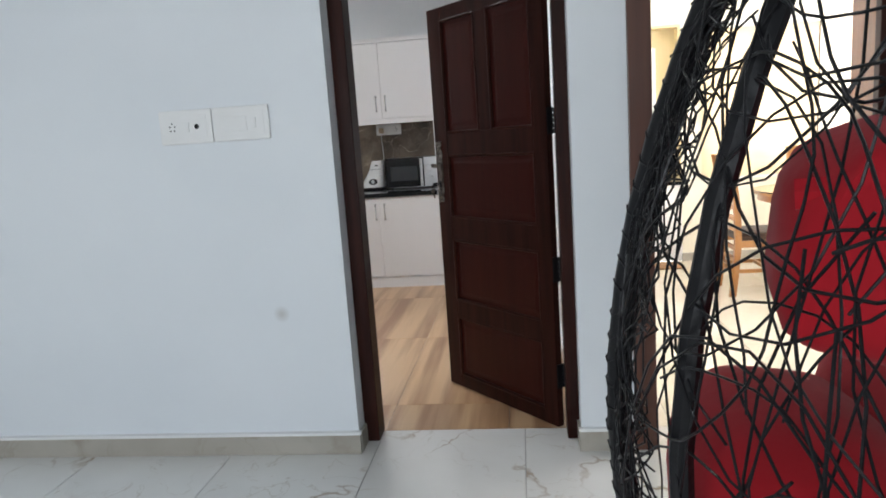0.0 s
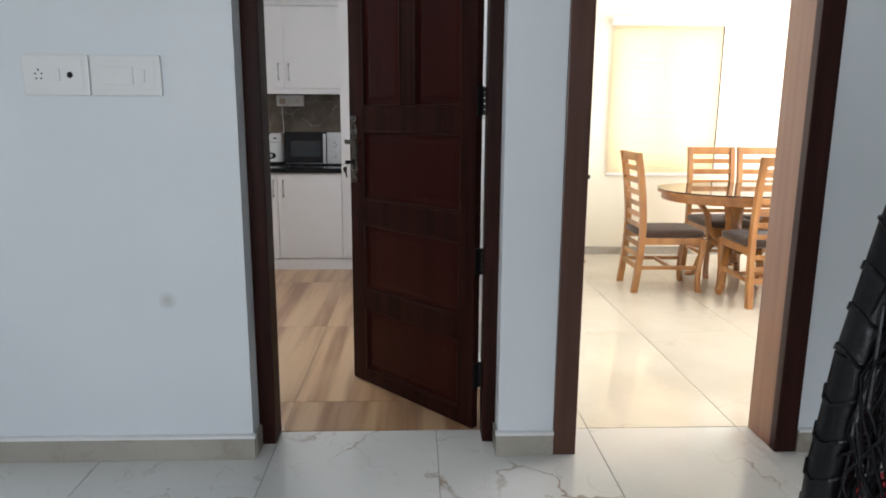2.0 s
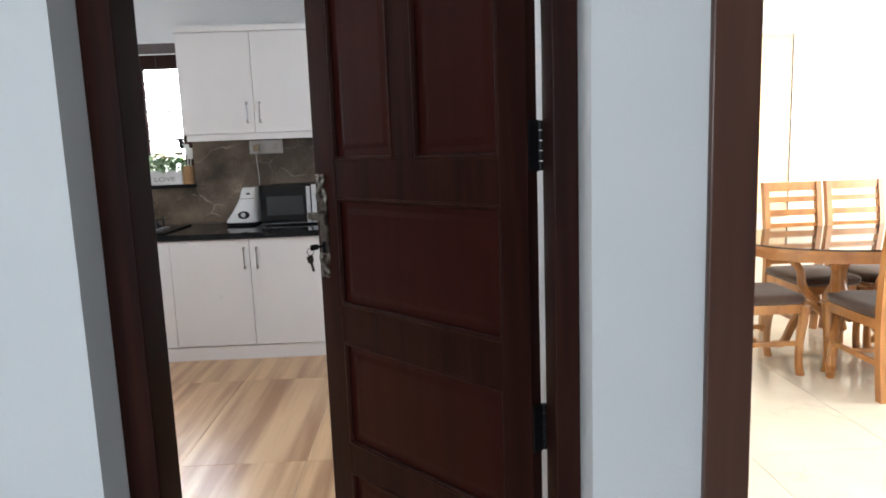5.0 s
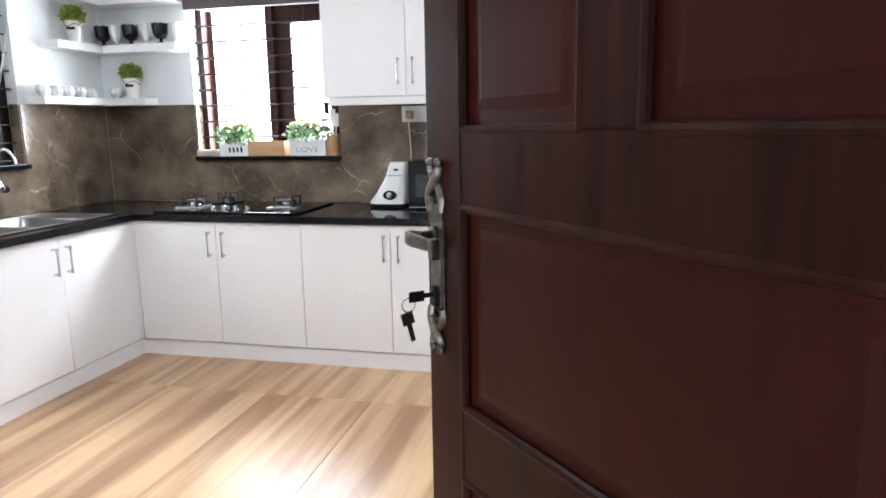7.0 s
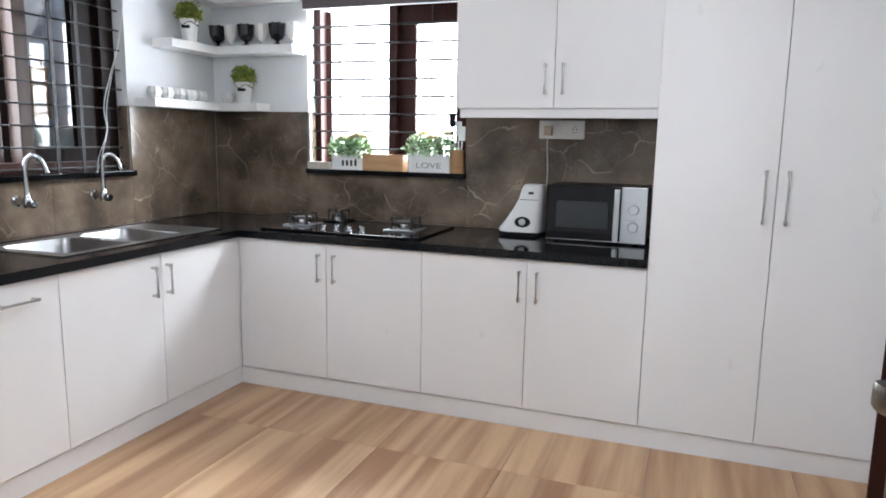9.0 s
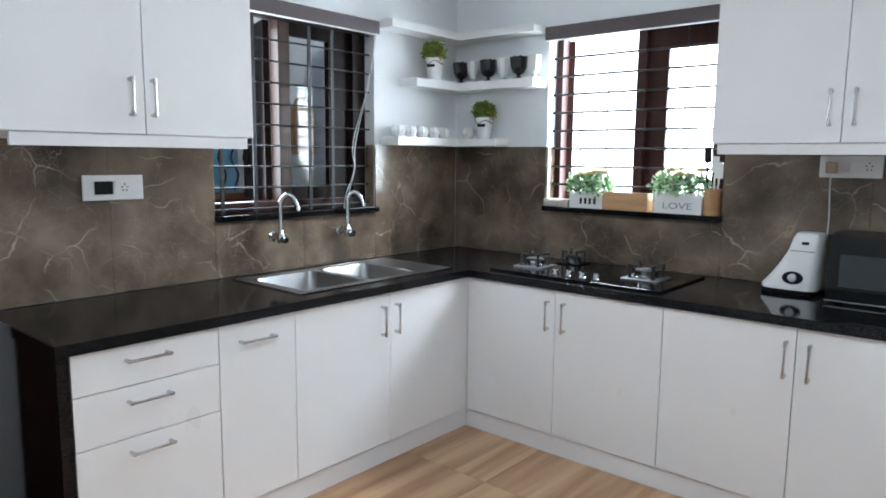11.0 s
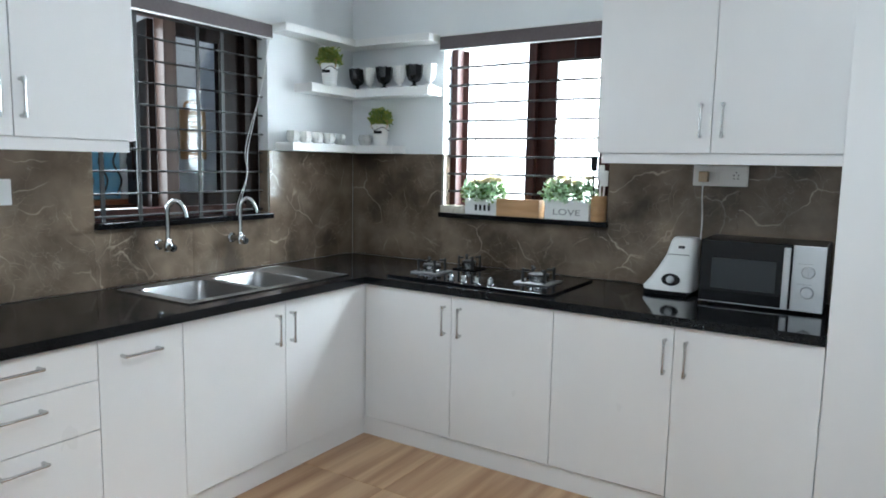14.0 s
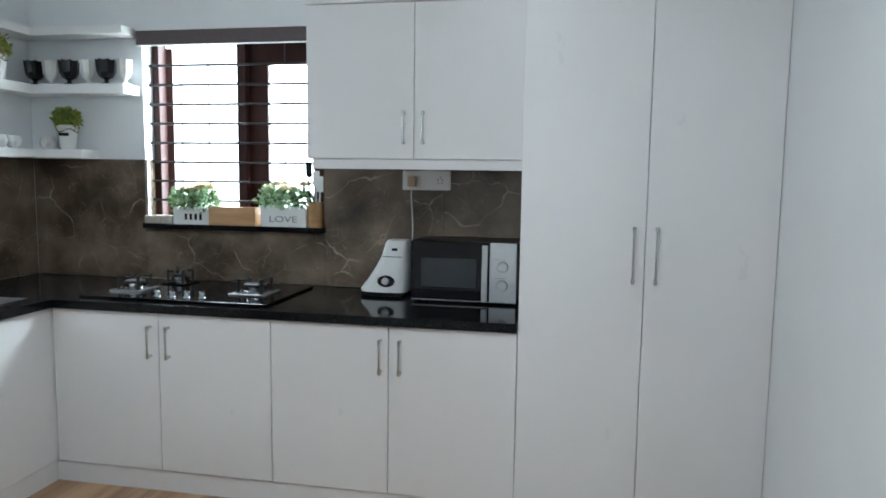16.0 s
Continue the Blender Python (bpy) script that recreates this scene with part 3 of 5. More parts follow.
for z in (0.25, 0.76, 1.43):
    hinge = box(-0.0065, -FT + 0.002, z - 0.058, -0.0005, -0.002, z + 0.058)
    for k in range(5):
        tube([(-0.006, -FT - 0.003, z - 0.056 + 0.023 * k), (-0.006, -FT - 0.003, z - 0.036 + 0.023 * k)], 0.0075, 10, hinge)
    part("hinge", on_door(hinge), BLACK, door, "black butt hinge", smooth=True)

# lock plate: a long plate with plaited ends, lever and key
PX = 0.822
LZ = 1.24
plate_bm = box(PX - 0.022, 0, LZ - 0.13, PX + 0.022, 0.005, LZ + 0.02, 0.002)
box(PX - 0.0185, 0.004, LZ - 0.12, PX + 0.0185, 0.0075, LZ + 0.012, 0.0015, plate_bm)
for z0, z1 in ((LZ + 0.02, LZ + 0.066), ):
    shoulder = [plate_bm.verts.new((PX + x, y, z)) for y in (0.0, 0.006) for x, z in ((-0.024, z0), (0.024, z0), (0.021, z0 + 0.016), (0.007, z1), (-0.007, z1), (-0.021, z0 + 0.016))]
    plate_bm.faces.new(shoulder[:6][::-1])
    plate_bm.faces.new(shoulder[6:])
    for k in range(6):
        plate_bm.faces.new((shoulder[k], shoulder[(k + 1) % 6], shoulder[6 + (k + 1) % 6], shoulder[6 + k]))
plate = part("lock_plate", on_door(plate_bm), ANTIQUE, door, "antique pewter lock plate with plaited ends")
for sign, z0, tall in ((1, LZ + 0.046, 0.066), (-1, LZ - 0.13, 0.058)):
    knot = bmesh.new()
    for side in (1, -1):
        line = bend([(PX + side * x, 0.006 + 0.004 * side * up, z0 + sign * tall * h) for x, up, h in ((0.019, 0.0, -0.12), (0.017, 0.5, 0.2), (0.002, 1.0, 0.55), (-0.012, 0.2, 0.82), (-0.013, -0.4, 1.02))], 6)
        tube(line, 0.006, 8, knot, 0.75, [0.006 + 0.0022 * math.sin(math.pi * k / (len(line) - 1)) for k in range(len(line))])
        bud = pillow((PX - side * 0.013, 0.007, z0 + sign * (tall + 0.006)), (0.0095, 0.006, 0.0075), 0.8, n=8)
        data = bpy.data.meshes.new("bud")
        bud.to_mesh(data)
        bud.free()
        knot.from_mesh(data)
        bpy.data.meshes.remove(data)
    box(PX - 0.011, 0.004, z0 + sign * 0.012 - 0.006, PX + 0.011, 0.015, z0 + sign * 0.012 + 0.006, 0.002, knot)
    part("plait", on_door(knot), ANTIQUE, plate, smooth=True)


def lever_shape(y, out):
    """A neck out of the plate, a flat bar that bows back towards the hinge and a square end."""
    bm = lathe([(0.015, 0), (0.015, 0.007), (0.009, 0.01), (0.009, 0.03)], 16)
    turned(bm, Matrix.Translation((PX, y, LZ)) @ Matrix.Rotation(radians(-90 * out), 4, "X"))
    line = bend([(PX, y + out * 0.028, LZ), (PX + 0.004, y + out * 0.044, LZ + 0.001), (PX - 0.004, y + out * 0.054, LZ + 0.001), (PX - 0.025, y + out * 0.056, LZ), (PX - 0.05, y + out * 0.051, LZ - 0.002), (PX - 0.074, y + out * 0.047, LZ - 0.004)], 6)
    rings = []
    for k, p in enumerate(line):
        along = (line[min(k + 1, len(line) - 1)] - line[max(k - 1, 0)]).normalized()
        side = along.cross(Vector((0, 0, 1))).normalized()
        tall = 0.0085 + 0.002 * math.sin(math.pi * k / len(line))
        rings.append([bm.verts.new(p + side * a * 0.0045 + Vector((0, 0, b * tall))) for a, b in ((-1, -0.7), (-0.6, -1), (0.6, -1), (1, -0.7), (1, 0.7), (0.6, 1), (-0.6, 1), (-1, 0.7))])
    for a, b in zip(rings, rings[1:]):
        for k in range(8):
            bm.faces.new((a[k], a[(k + 1) % 8], b[(k + 1) % 8], b[k]))
    bm.faces.new(rings[0][::-1])
    bm.faces.new(rings[-1])
    box(PX - 0.086, y + out * 0.046 - 0.007, LZ - 0.024, PX - 0.071, y + out * 0.046 + 0.007, LZ + 0.008, 0.003, bm)
    return bm


part("lever", on_door(lever_shape(0.006, 1)), ANTIQUE, plate, "worn pewter lever handle", smooth=True)
rear = part("rear_plate", on_door(box(PX - 0.022, -FT - 0.006, LZ - 0.19, PX + 0.022, -FT, LZ + 0.12, 0.002)), ANTIQUE, door, "pewter plate on the kitchen side")
part("rear_lever", on_door(lever_shape(-FT - 0.006, -1)), ANTIQUE, rear, smooth=True)
keys = thing("keys", "pair of worn keys on a ring in the door lock", "keys", (0.06, 3.62, 1.07))
KEY = DOOR @ Matrix.Translation((PX, 0.006, LZ - 0.1))
part("keyhole", on_door(box(PX - 0.0075, 0.006, LZ - 0.122, PX + 0.0075, 0.0135, LZ - 0.085, 0.004)), BLACK, plate, "dark profile cylinder")
bm = box(-0.001, 0.004, -0.004, 0.001, 0.03, 0.004)
box(-0.0014, 0.024, -0.009, 0.0014, 0.052, 0.009, 0.001, bm)
part("key", turned(bm, KEY), BLACK, keys, "dark key in the keyhole")
ring = [(0.0, 0.053 + 0.012 * math.sin(k * math.pi / 8), -0.012 + 0.012 * math.cos(k * math.pi / 8)) for k in range(17)]
part("ring", turned(tube(ring, 0.001, 6), KEY), NICKEL, keys)
bm = box(-0.0012, -0.011, -0.022, 0.0012, 0.011, 0.0, 0.001)
box(-0.001, -0.004, -0.052, 0.001, 0.004, -0.022, 0, bm)
part("key", turned(bm, KEY @ Matrix.Translation((0, 0.058, -0.024)) @ Matrix.Rotation(radians(-14), 4, "X")), ANTIQUE, keys, "hanging key")

# ---- hall things ----


def switch_plate(name, x0, x1, z0, z1, y, label, marks):
    """A wall plate with rounded edges, its insert, rockers and sockets; it stands out towards -y."""
    plate = thing(name, label, "switch", ((x0 + x1) / 2, y, z0))
    part("surround", box(x0, y - 0.016, z0, x1, y, z1, 0.007), PLASTIC, plate)
    part("insert", box(x0 + 0.022, y - 0.0185, z0 + 0.022, x1 - 0.022, y - 0.016, z1 - 0.022, 0.001), PLASTIC, plate)
    mid = (z0 + z1) / 2
    for kind, x in marks:
        if kind == "rocker":
            part("rocker", box(x - 0.011, y - 0.024, mid - 0.022, x + 0.011, y - 0.0185, mid + 0.022, 0.002), PLASTIC, plate)
        elif kind == "knob":
            bm = lathe([(0.011, 0), (0.009, 0.004), (0.0045, 0.006)], 16)
            part("indicator", turned(bm, Matrix.Translation((x, y - 0.0185, mid)) @ Matrix.Rotation(radians(90), 4, "X")), BLACK, plate, "small black round indicator", smooth=True)
        elif kind == "socket":
            bm = bmesh.new()
            for dx, dz in ((0, 0.017), (-0.011, 0.004), (0.011, 0.004), (-0.009, -0.013), (0.009, -0.013)):
                turned_bm = lathe([(0.0034, 0), (0.0034, 0.0012)], 10, (0, 0, 0))
                bmesh.ops.transform(turned_bm, matrix=Matrix.Translation((x + dx, y - 0.0185, mid + dz)) @ Matrix.Rotation(radians(90), 4, "X"), verts=turned_bm.verts)
                data = bpy.data.meshes.new("hole")
                turned_bm.to_mesh(data)
                turned_bm.free()
                bm.from_mesh(data)
                bpy.data.meshes.remove(data)
            part("socket_holes", bm, BLACK, plate, "dark socket holes")
    return plate


switch_plate("switch_plate", -1.025, -0.788, 1.437, 1.582, 2.83, "white plastic socket plate with round indicator on the hall wall", (("socket", -0.965), ("rocker", -0.9), ("knob", -0.855)))
switch_plate("switch_plate", -0.785, -0.533, 1.437, 1.582, 2.83, "white plastic switch plate with a rocker on the hall wall", (("rocker", -0.6), ))
part("insert", box(-0.75, 2.8075, 1.478, -0.63, 2.8118, 1.54, 0.002), PLASTIC, bpy.data.objects["switch_plate.001"], "blank cover")
box_on_wall = thing("wall_box", "grey-white junction box high on the hall wall", "junction box", (2.5, 2.83, 1.68))
part("body", box(2.37, 2.79, 1.68, 2.65, 2.83, 2.0, 0.004), PLASTIC, box_on_wall)
part("cover", box(2.38, 2.783, 1.69, 2.64, 2.79, 1.99, 0.003), PLASTIC, box_on_wall)


# ---- kitchen windows ----
def grill(parent, along, fixed, lo, hi, z0, z1, zs, uprights, radius=0.0075, upright=0.0035, flat=0.0):
    """Black window bars: level bars along x or y, and uprights."""
    place = (lambda a, z: (a, fixed, z)) if along == "x" else (lambda a, z: (fixed, a, z))
    for z in zs:
        part("bar", tube([place(lo, z), place(hi, z)], radius, 6), IRON, parent, smooth=True)
    for a in uprights:
        if flat:
            (xa, ya, _), (xb, yb, _) = place(a - flat / 2, z0), place(a + flat / 2, z1)
            part("upright_bar", box(min(xa, xb) - 0.003, min(ya, yb) - (0.003 if along == "x" else 0), z0, max(xa, xb) + 0.003, max(ya, yb), z1), IRON, parent)
        else:
            part("upright_bar", tube([place(a, z0), place(a, z1)], upright, 6), IRON, parent, smooth=True)


win_b = thing("window_kitchen_back", "dark reddish wooden window with black iron bars, bright daylight outside", "window", (-1.93, 7.08, 1.2), kind="structure")
Y0, Y1 = 7.06, 7.14
for x0, x1 in ((-2.468, -2.425), (-1.94, -1.885), (-1.428, -1.385)):
    part("window_frame", box(x0, Y0, 1.229, x1, Y1, 2.298, 0.004), FRAME_WOOD, win_b)
for x0, x1 in ((-2.425, -1.94), (-1.885, -1.428)):
    part("window_frame", box(x0, Y0, 1.229, x1, Y1, 1.262, 0.003), FRAME_WOOD, win_b)
    part("window_frame", box(x0, Y0, 2.25, x1, Y1, 2.298, 0.003), FRAME_WOOD, win_b)
# right sash, shut; left sash swung out
sash = part("sash", boxes((-1.885, 7.1, 1.245, -1.77, 7.135, 2.25), (-1.5, 7.1, 1.245, -1.43, 7.135, 2.25), (-1.77, 7.1, 1.245, -1.5, 7.135, 1.3), (-1.77, 7.1, 2.13, -1.5, 7.135, 2.25)), FRAME_WOOD, win_b, "dark wooden casement sash")
pane = part("pane", boxes((-1.77, 7.115, 1.3, -1.5, 7.119, 2.13)), CLEAR, sash, "clear glass pane")
pane.visible_shadow = False
SWING = Matrix.Translation((-2.41, 7.14, 0)) @ Matrix.Rotation(radians(32), 4, "Z") @ Matrix.Translation((2.41, -7.14, 0))
out = part("sash", turned(boxes((-2.425, 7.14, 1.26, -2.39, 7.62, 1.32), (-2.425, 7.14, 2.17, -2.39, 7.62, 2.24), (-2.425, 7.14, 1.32, -2.39, 7.2, 2.17), (-2.425, 7.56, 1.32, -2.39, 7.62, 2.17)), SWING), FRAME_WOOD, win_b, "casement sash swung open outwards")
grill(win_b, "x", 7.035, -2.47, -1.383, 1.228, 2.3, [1.251 + 0.1092 * k for k in range(9)], (-2.27, -2.1, -1.64))
structure("window_sill_back", box(-2.47, 6.93, 1.198, -1.38, 7.2, 1.228, 0.003), GRANITE, "black granite window sill", "window sill")
blind_b = thing("roller_blind", "rolled-up dark brown blind in a cassette over the window", "blind", (-1.93, 6.96, 2.22))
part("cassette", box(-2.478, 6.93, 2.222, -1.3, 6.973, 2.3, 0.004), BLIND_BROWN, blind_b)
part("rail", boxes((-2.478, 6.926, 2.3, -1.3, 6.973, 2.308), (-2.478, 6.926, 2.216, -1.3, 6.94, 2.222)), WHITE, blind_b, "white rail")
part("cord", tube([(-1.31, 6.945, 2.23), (-1.312, 6.945, 2.0)], 0.002, 5), WHITE, blind_b)

win_a = thing("window_kitchen_side", "dark wooden window with black iron bars over the sink", "window", (-3.33, 5.66, 1.19), kind="structure")
XA0, XA1 = -3.36, -3.28
# Light and shade sit in the wood colour: near-black posts, brighter mullion.
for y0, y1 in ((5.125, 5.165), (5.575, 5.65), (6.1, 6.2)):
    part("window_frame", box(XA0, y0, 1.221, XA1, y1, 2.298, 0.004), LIT_MULLION_WOOD if y0 == 5.575 else SHADED_WINDOW_WOOD, win_a)
for y0, y1 in ((5.165, 5.575), (5.65, 6.1)):
    part("window_frame", box(XA0, y0, 1.221, XA1, y1, 1.275, 0.003), FRAME_WOOD, win_a)
    part("window_frame", box(XA0, y0, 2.24, XA1, y1, 2.298, 0.003), FRAME_WOOD, win_a)
sash = part("sash", boxes((-3.35, 5.65, 1.275, -3.315, 5.67, 2.24), (-3.35, 5.945, 1.275, -3.315, 6.1, 2.24), (-3.35, 5.67, 1.275, -3.315, 5.945, 1.345), (-3.35, 5.67, 2.17, -3.315, 5.945, 2.24)), SHADED_WINDOW_WOOD, win_a, "dark wooden casement sash")
pane = part("pane", boxes((-3.335, 5.67, 1.345, -3.331, 5.945, 2.17)), CLEAR, sash, "clear glass pane")
pane.visible_shadow = False
HINGE = Matrix.Translation((-3.36, 5.575, 0)) @ Matrix.Rotation(radians(-18), 4, "Z") @ Matrix.Translation((3.36, -5.575, 0))
shutter = part("sash", turned(boxes((-3.8, 5.54, 1.27, -3.36, 5.575, 1.4), (-3.8, 5.54, 2.1, -3.36, 5.575, 2.24), (-3.45, 5.54, 1.4, -3.36, 5.575, 2.1), (-3.8, 5.54, 1.4, -3.7, 5.575, 2.1)), HINGE), SHADED_WINDOW_WOOD, win_a, "dark wooden shutter swung open outwards")
part("panel", turned(boxes((-3.7, 5.55, 1.4, -3.45, 5.566, 2.1)), HINGE), SHADED_WINDOW_WOOD, shutter)
grill(win_a, "y", -3.25, 5.122, 6.205, 1.22, 2.3, [1.243 + 0.1095 * k for k in range(10)], (5.2, 5.395, 5.757, 5.918), 0.0055, flat=0.022)
structure("window_sill_side", box(-3.45, 5.122, 1.19, -3.16, 6.205, 1.22, 0.003), GRANITE, "black granite window sill over the sink", "window sill")
blind_a = thing("roller_blind", "rolled-up brown blind in a cassette over the sink window", "blind", (-3.18, 5.66, 2.22))
part("cassette", box(-3.203, 5.04, 2.226, -3.15, 6.2, 2.302, 0.004), BLIND_BROWN, blind_a)
part("rail", boxes((-3.203, 5.04, 2.302, -3.146, 6.2, 2.31), (-3.16, 5.04, 2.22, -3.146, 6.2, 2.226)), WHITE, blind_a, "white rail")
for dy in (0.0, 0.02):
    part("cord", tube(bend([(-3.15, 6.17 + dy * 0.3, 2.23), (-3.17, 6.13, 1.95), (-3.2, 6.03 + dy, 1.6), (-3.21, 6.05, 1.45), (-3.23, 6.0 + dy, 1.3), (-3.24, 5.99, 1.21)], 5), 0.0022, 5), WHITE, blind_a, "white pull cord", smooth=True)

# what lies outside the windows
structure("backdrop_back", boxes((-6, 9.6, -0.2, 3.5, 9.65, 5.0)), DAY, "bright hazy daylight", "backdrop")
structure("backdrop_dining", boxes((1.8, 7.9, -0.2, 4.2, 7.95, 3.2)), DAY, "bright daylight behind the blind", "backdrop")
# The next two walls are unseen, added to keep daylight out of the passage.
structure("wall_outside_front", boxes((-5.6, 2.85, -0.2, -4.0, 2.98, 2.15)), OUTSIDE, "unseen grey wall added to dim the front of the side passage", "wall")
structure("wall_outside_end", boxes((-5.6, 7.2, -0.2, -3.2, 7.35, 2.9)), OUTSIDE, "unseen grey wall added to block daylight at the passage end", "wall")
structure("wall_outside", boxes((-4.75, 3.0, -0.2, -4.6, 7.15, 3.4)), PAINT, "grey white neighbouring wall outside the sink window", "wall")
board = thing("cutting_board", "tan wooden board hanging on the outside wall", "board", (-4.59, 6.75, 1.54))
bm = box(-4.598, 6.63, 1.53, -4.58, 6.86, 1.9, 0.008)
part("board", bm, BAMBOO, board)
part("handle", tube(bend([(-4.59, 6.665, 1.89), (-4.59, 6.69, 1.955), (-4.59, 6.8, 1.955), (-4.59, 6.825, 1.89)], 5), 0.009, 8), BAMBOO, board, smooth=True)
blue = thing("blue_crate", "blue and white plastic crate outside the sink window", "crate", (-4.2, 5.7, 1.28))
part("body", box(-4.4, 5.35, 1.28, -4.05, 5.8, 1.62, 0.01), BLUE, blue)
part("end", box(-4.4, 5.801, 1.28, -4.05, 6.05, 1.62, 0.01), WHITE, blue, "white end of the crate")
for k in range(5):
    part("rib", tube(bend([(-4.045, 5.5 + 0.09 * k, 1.3), (-4.042, 5.53 + 0.09 * k, 1.4), (-4.042, 5.48 + 0.09 * k, 1.5), (-4.045, 5.52 + 0.09 * k, 1.6)], 4), 0.006, 6), IRON, blue, "curled dark wire", smooth=True)
stand = thing("wooden_box", "brown wooden box standing outside the sink window", "box", (-4.2, 5.7, -0.2))
part("body", box(-4.44, 5.3, -0.2, -4.02, 6.1, 1.245, 0.008), SHADED_ARCH_WOOD, stand)
part("lid", box(-4.45, 5.29, 1.246, -4.01, 6.11, 1.279, 0.006), LIT_LINING_WOOD, stand)

# ---- kitchen cabinets ----


def pull(parent, a, b, out, name="handle"):
    """A bow handle between two feet a and b, standing off along out."""
    a, b, out = Vector(a), Vector(b), Vector(out)
    along = (b - a).normalized()
    bm = tube([a + out * 0.03 - along * 0.004, a + out * 0.032 + along * 0.01, b + out * 0.032 - along * 0.01, b + out * 0.03 + along * 0.004], 0.0052, 8)
    for p, s in ((a, 1), (b, -1)):
        tube([p, p + out * 0.032], 0.0075, 8, bm)
        tube([p + out * 0.03 - s * along * 0.008, p + out * 0.03 + s * along * 0.016], 0.0078, 8, bm, 0.75)
    part(name, bm, NICKEL, parent, "satin nickel bow handle", smooth=True)


def cabinet(name, label, body, doors, category="cabinet", group=""):
    """body: a box row; doors: rows of (front name, box row, handle a, handle b, out) on the body's face."""
    x0, y0, z0, x1, y1, z1 = body
    unit = thing(name, label, category, ((x0 + x1) / 2, (y0 + y1) / 2, z0), group)
    part("body", box(*body, bevel=0.0015), LAMINATE, unit)
    for front, row, a, b, out in doors:
        leaf = part(front, box(*row, bevel=0.0018), LAMINATE, unit)
        if a:
            pull(leaf, a, b, out)
    return unit


G = 0.0018
FY, FX = FACE_Y, FACE_X
# back run: two double units, then the tall one
for x0, xm, x1, h0, h1 in ((-2.49, -1.93, -1.372, -1.97, -1.876), (-1.372, -0.823, -0.264, -0.857, -0.77)):
    cabinet("base_cabinet", "white laminate base cabinet with two doors and nickel handles", (x0, FY + 0.02, 0.1, x1, BACK - 0.012, 0.866),
            [("cabinet_door", (x0 + G, FY, 0.106, xm - G, FY + 0.019, 0.862), (h0, FY, 0.662), (h0, FY, 0.8), (0, -1, 0)),
             ("cabinet_door", (xm + G, FY, 0.106, x1 - G, FY + 0.019, 0.862), (h1, FY, 0.662), (h1, FY, 0.8), (0, -1, 0))], group="base cabinets")
cabinet("tall_cabinet", "tall white laminate larder cabinet with two full-height doors", (-0.264, FY + 0.02, 0.1, 0.727, BACK - 0.002, 2.3),
        [("cabinet_door", (-0.262, FY, 0.106, 0.236 - G, FY + 0.019, 2.296), (0.19, FY, 1.104), (0.19, FY, 1.318), (0, -1, 0)),
         ("cabinet_door", (0.236 + G, FY, 0.106, 0.7295, FY + 0.019, 2.296), (0.278, FY, 1.104), (0.278, FY, 1.318), (0, -1, 0))])
upper = cabinet("wall_cabinet", "white laminate wall cabinet with two doors over the microwave", (-1.293, 6.51, 1.591, -0.2665, BACK - 0.002, 2.295),
                [("cabinet_door", (-1.293, 6.49, 1.593, -0.777 - G, 6.509, 2.292), (-0.822, 6.49, 1.667), (-0.822, 6.49, 1.801), (0, -1, 0)),
                 ("cabinet_door", (-0.777 + G, 6.49, 1.593, -0.268, 6.509, 2.292), (-0.732, 6.49, 1.667), (-0.732, 6.49, 1.801), (0, -1, 0))], group="wall cabinets")
part("light_rail", box(-1.27, 6.5, 1.545, -0.2665, 6.52, 1.5905, 0.001), LAMINATE, upper)
part("bottom", box(-1.27, 6.52, 1.575, -0.2665, BACK - 0.002, 1.5905), LAMINATE, upper)
part("cornice", box(-1.3, 6.485, 2.2955, -0.2665, BACK - 0.002, 2.335, 0.002), LAMINATE, upper)
# left run
cabinet("drawer_cabinet", "white laminate base cabinet with three drawers", (-3.19, 4.165, 0.1, FX - 0.02, 4.702, 0.866),
        [("drawer_front", (FX - 0.019, 4.165, z0 + G, FX, 4.702 - G, z1 - G), (FX, 4.347, h), (FX, 4.492, h), (1, 0, 0)) for z0, z1, h in ((0.716, 0.863, 0.81), (0.528, 0.716, 0.66), (0.106, 0.528, 0.474))], group="base cabinets")
cabinet("base_cabinet", "narrow white laminate base cabinet with a pull-out front", (-3.19, 4.702, 0.1, FX - 0.02, 5.064, 0.866),
        [("cabinet_door", (FX - 0.019, 4.702 + G, 0.106, FX, 5.064 - G, 0.862), (FX, 4.796, 0.785), (FX, 4.943, 0.785), (1, 0, 0))], group="base cabinets")
sink_unit = cabinet("sink_cabinet", "white laminate sink cabinet with two doors and nickel handles", (-3.19, 5.064, 0.1, FX - 0.02, 6.225, 0.66),
        [("cabinet_door", (FX - 0.019, 5.064 + G, 0.106, FX, 5.637 - G, 0.862), (FX, 5.576, 0.664), (FX, 5.576, 0.8), (1, 0, 0)),
         ("cabinet_door", (FX - 0.019, 5.637 + G, 0.106, FX, 6.232, 0.862), (FX, 5.67, 0.664), (FX, 5.67, 0.8), (1, 0, 0))], group="base cabinets")
part("corner_filler", box(FX - 0.019, 6.2335, 0.106, FX - 0.0005, 6.2585, 0.862, 0.001), LAMINATE, sink_unit)
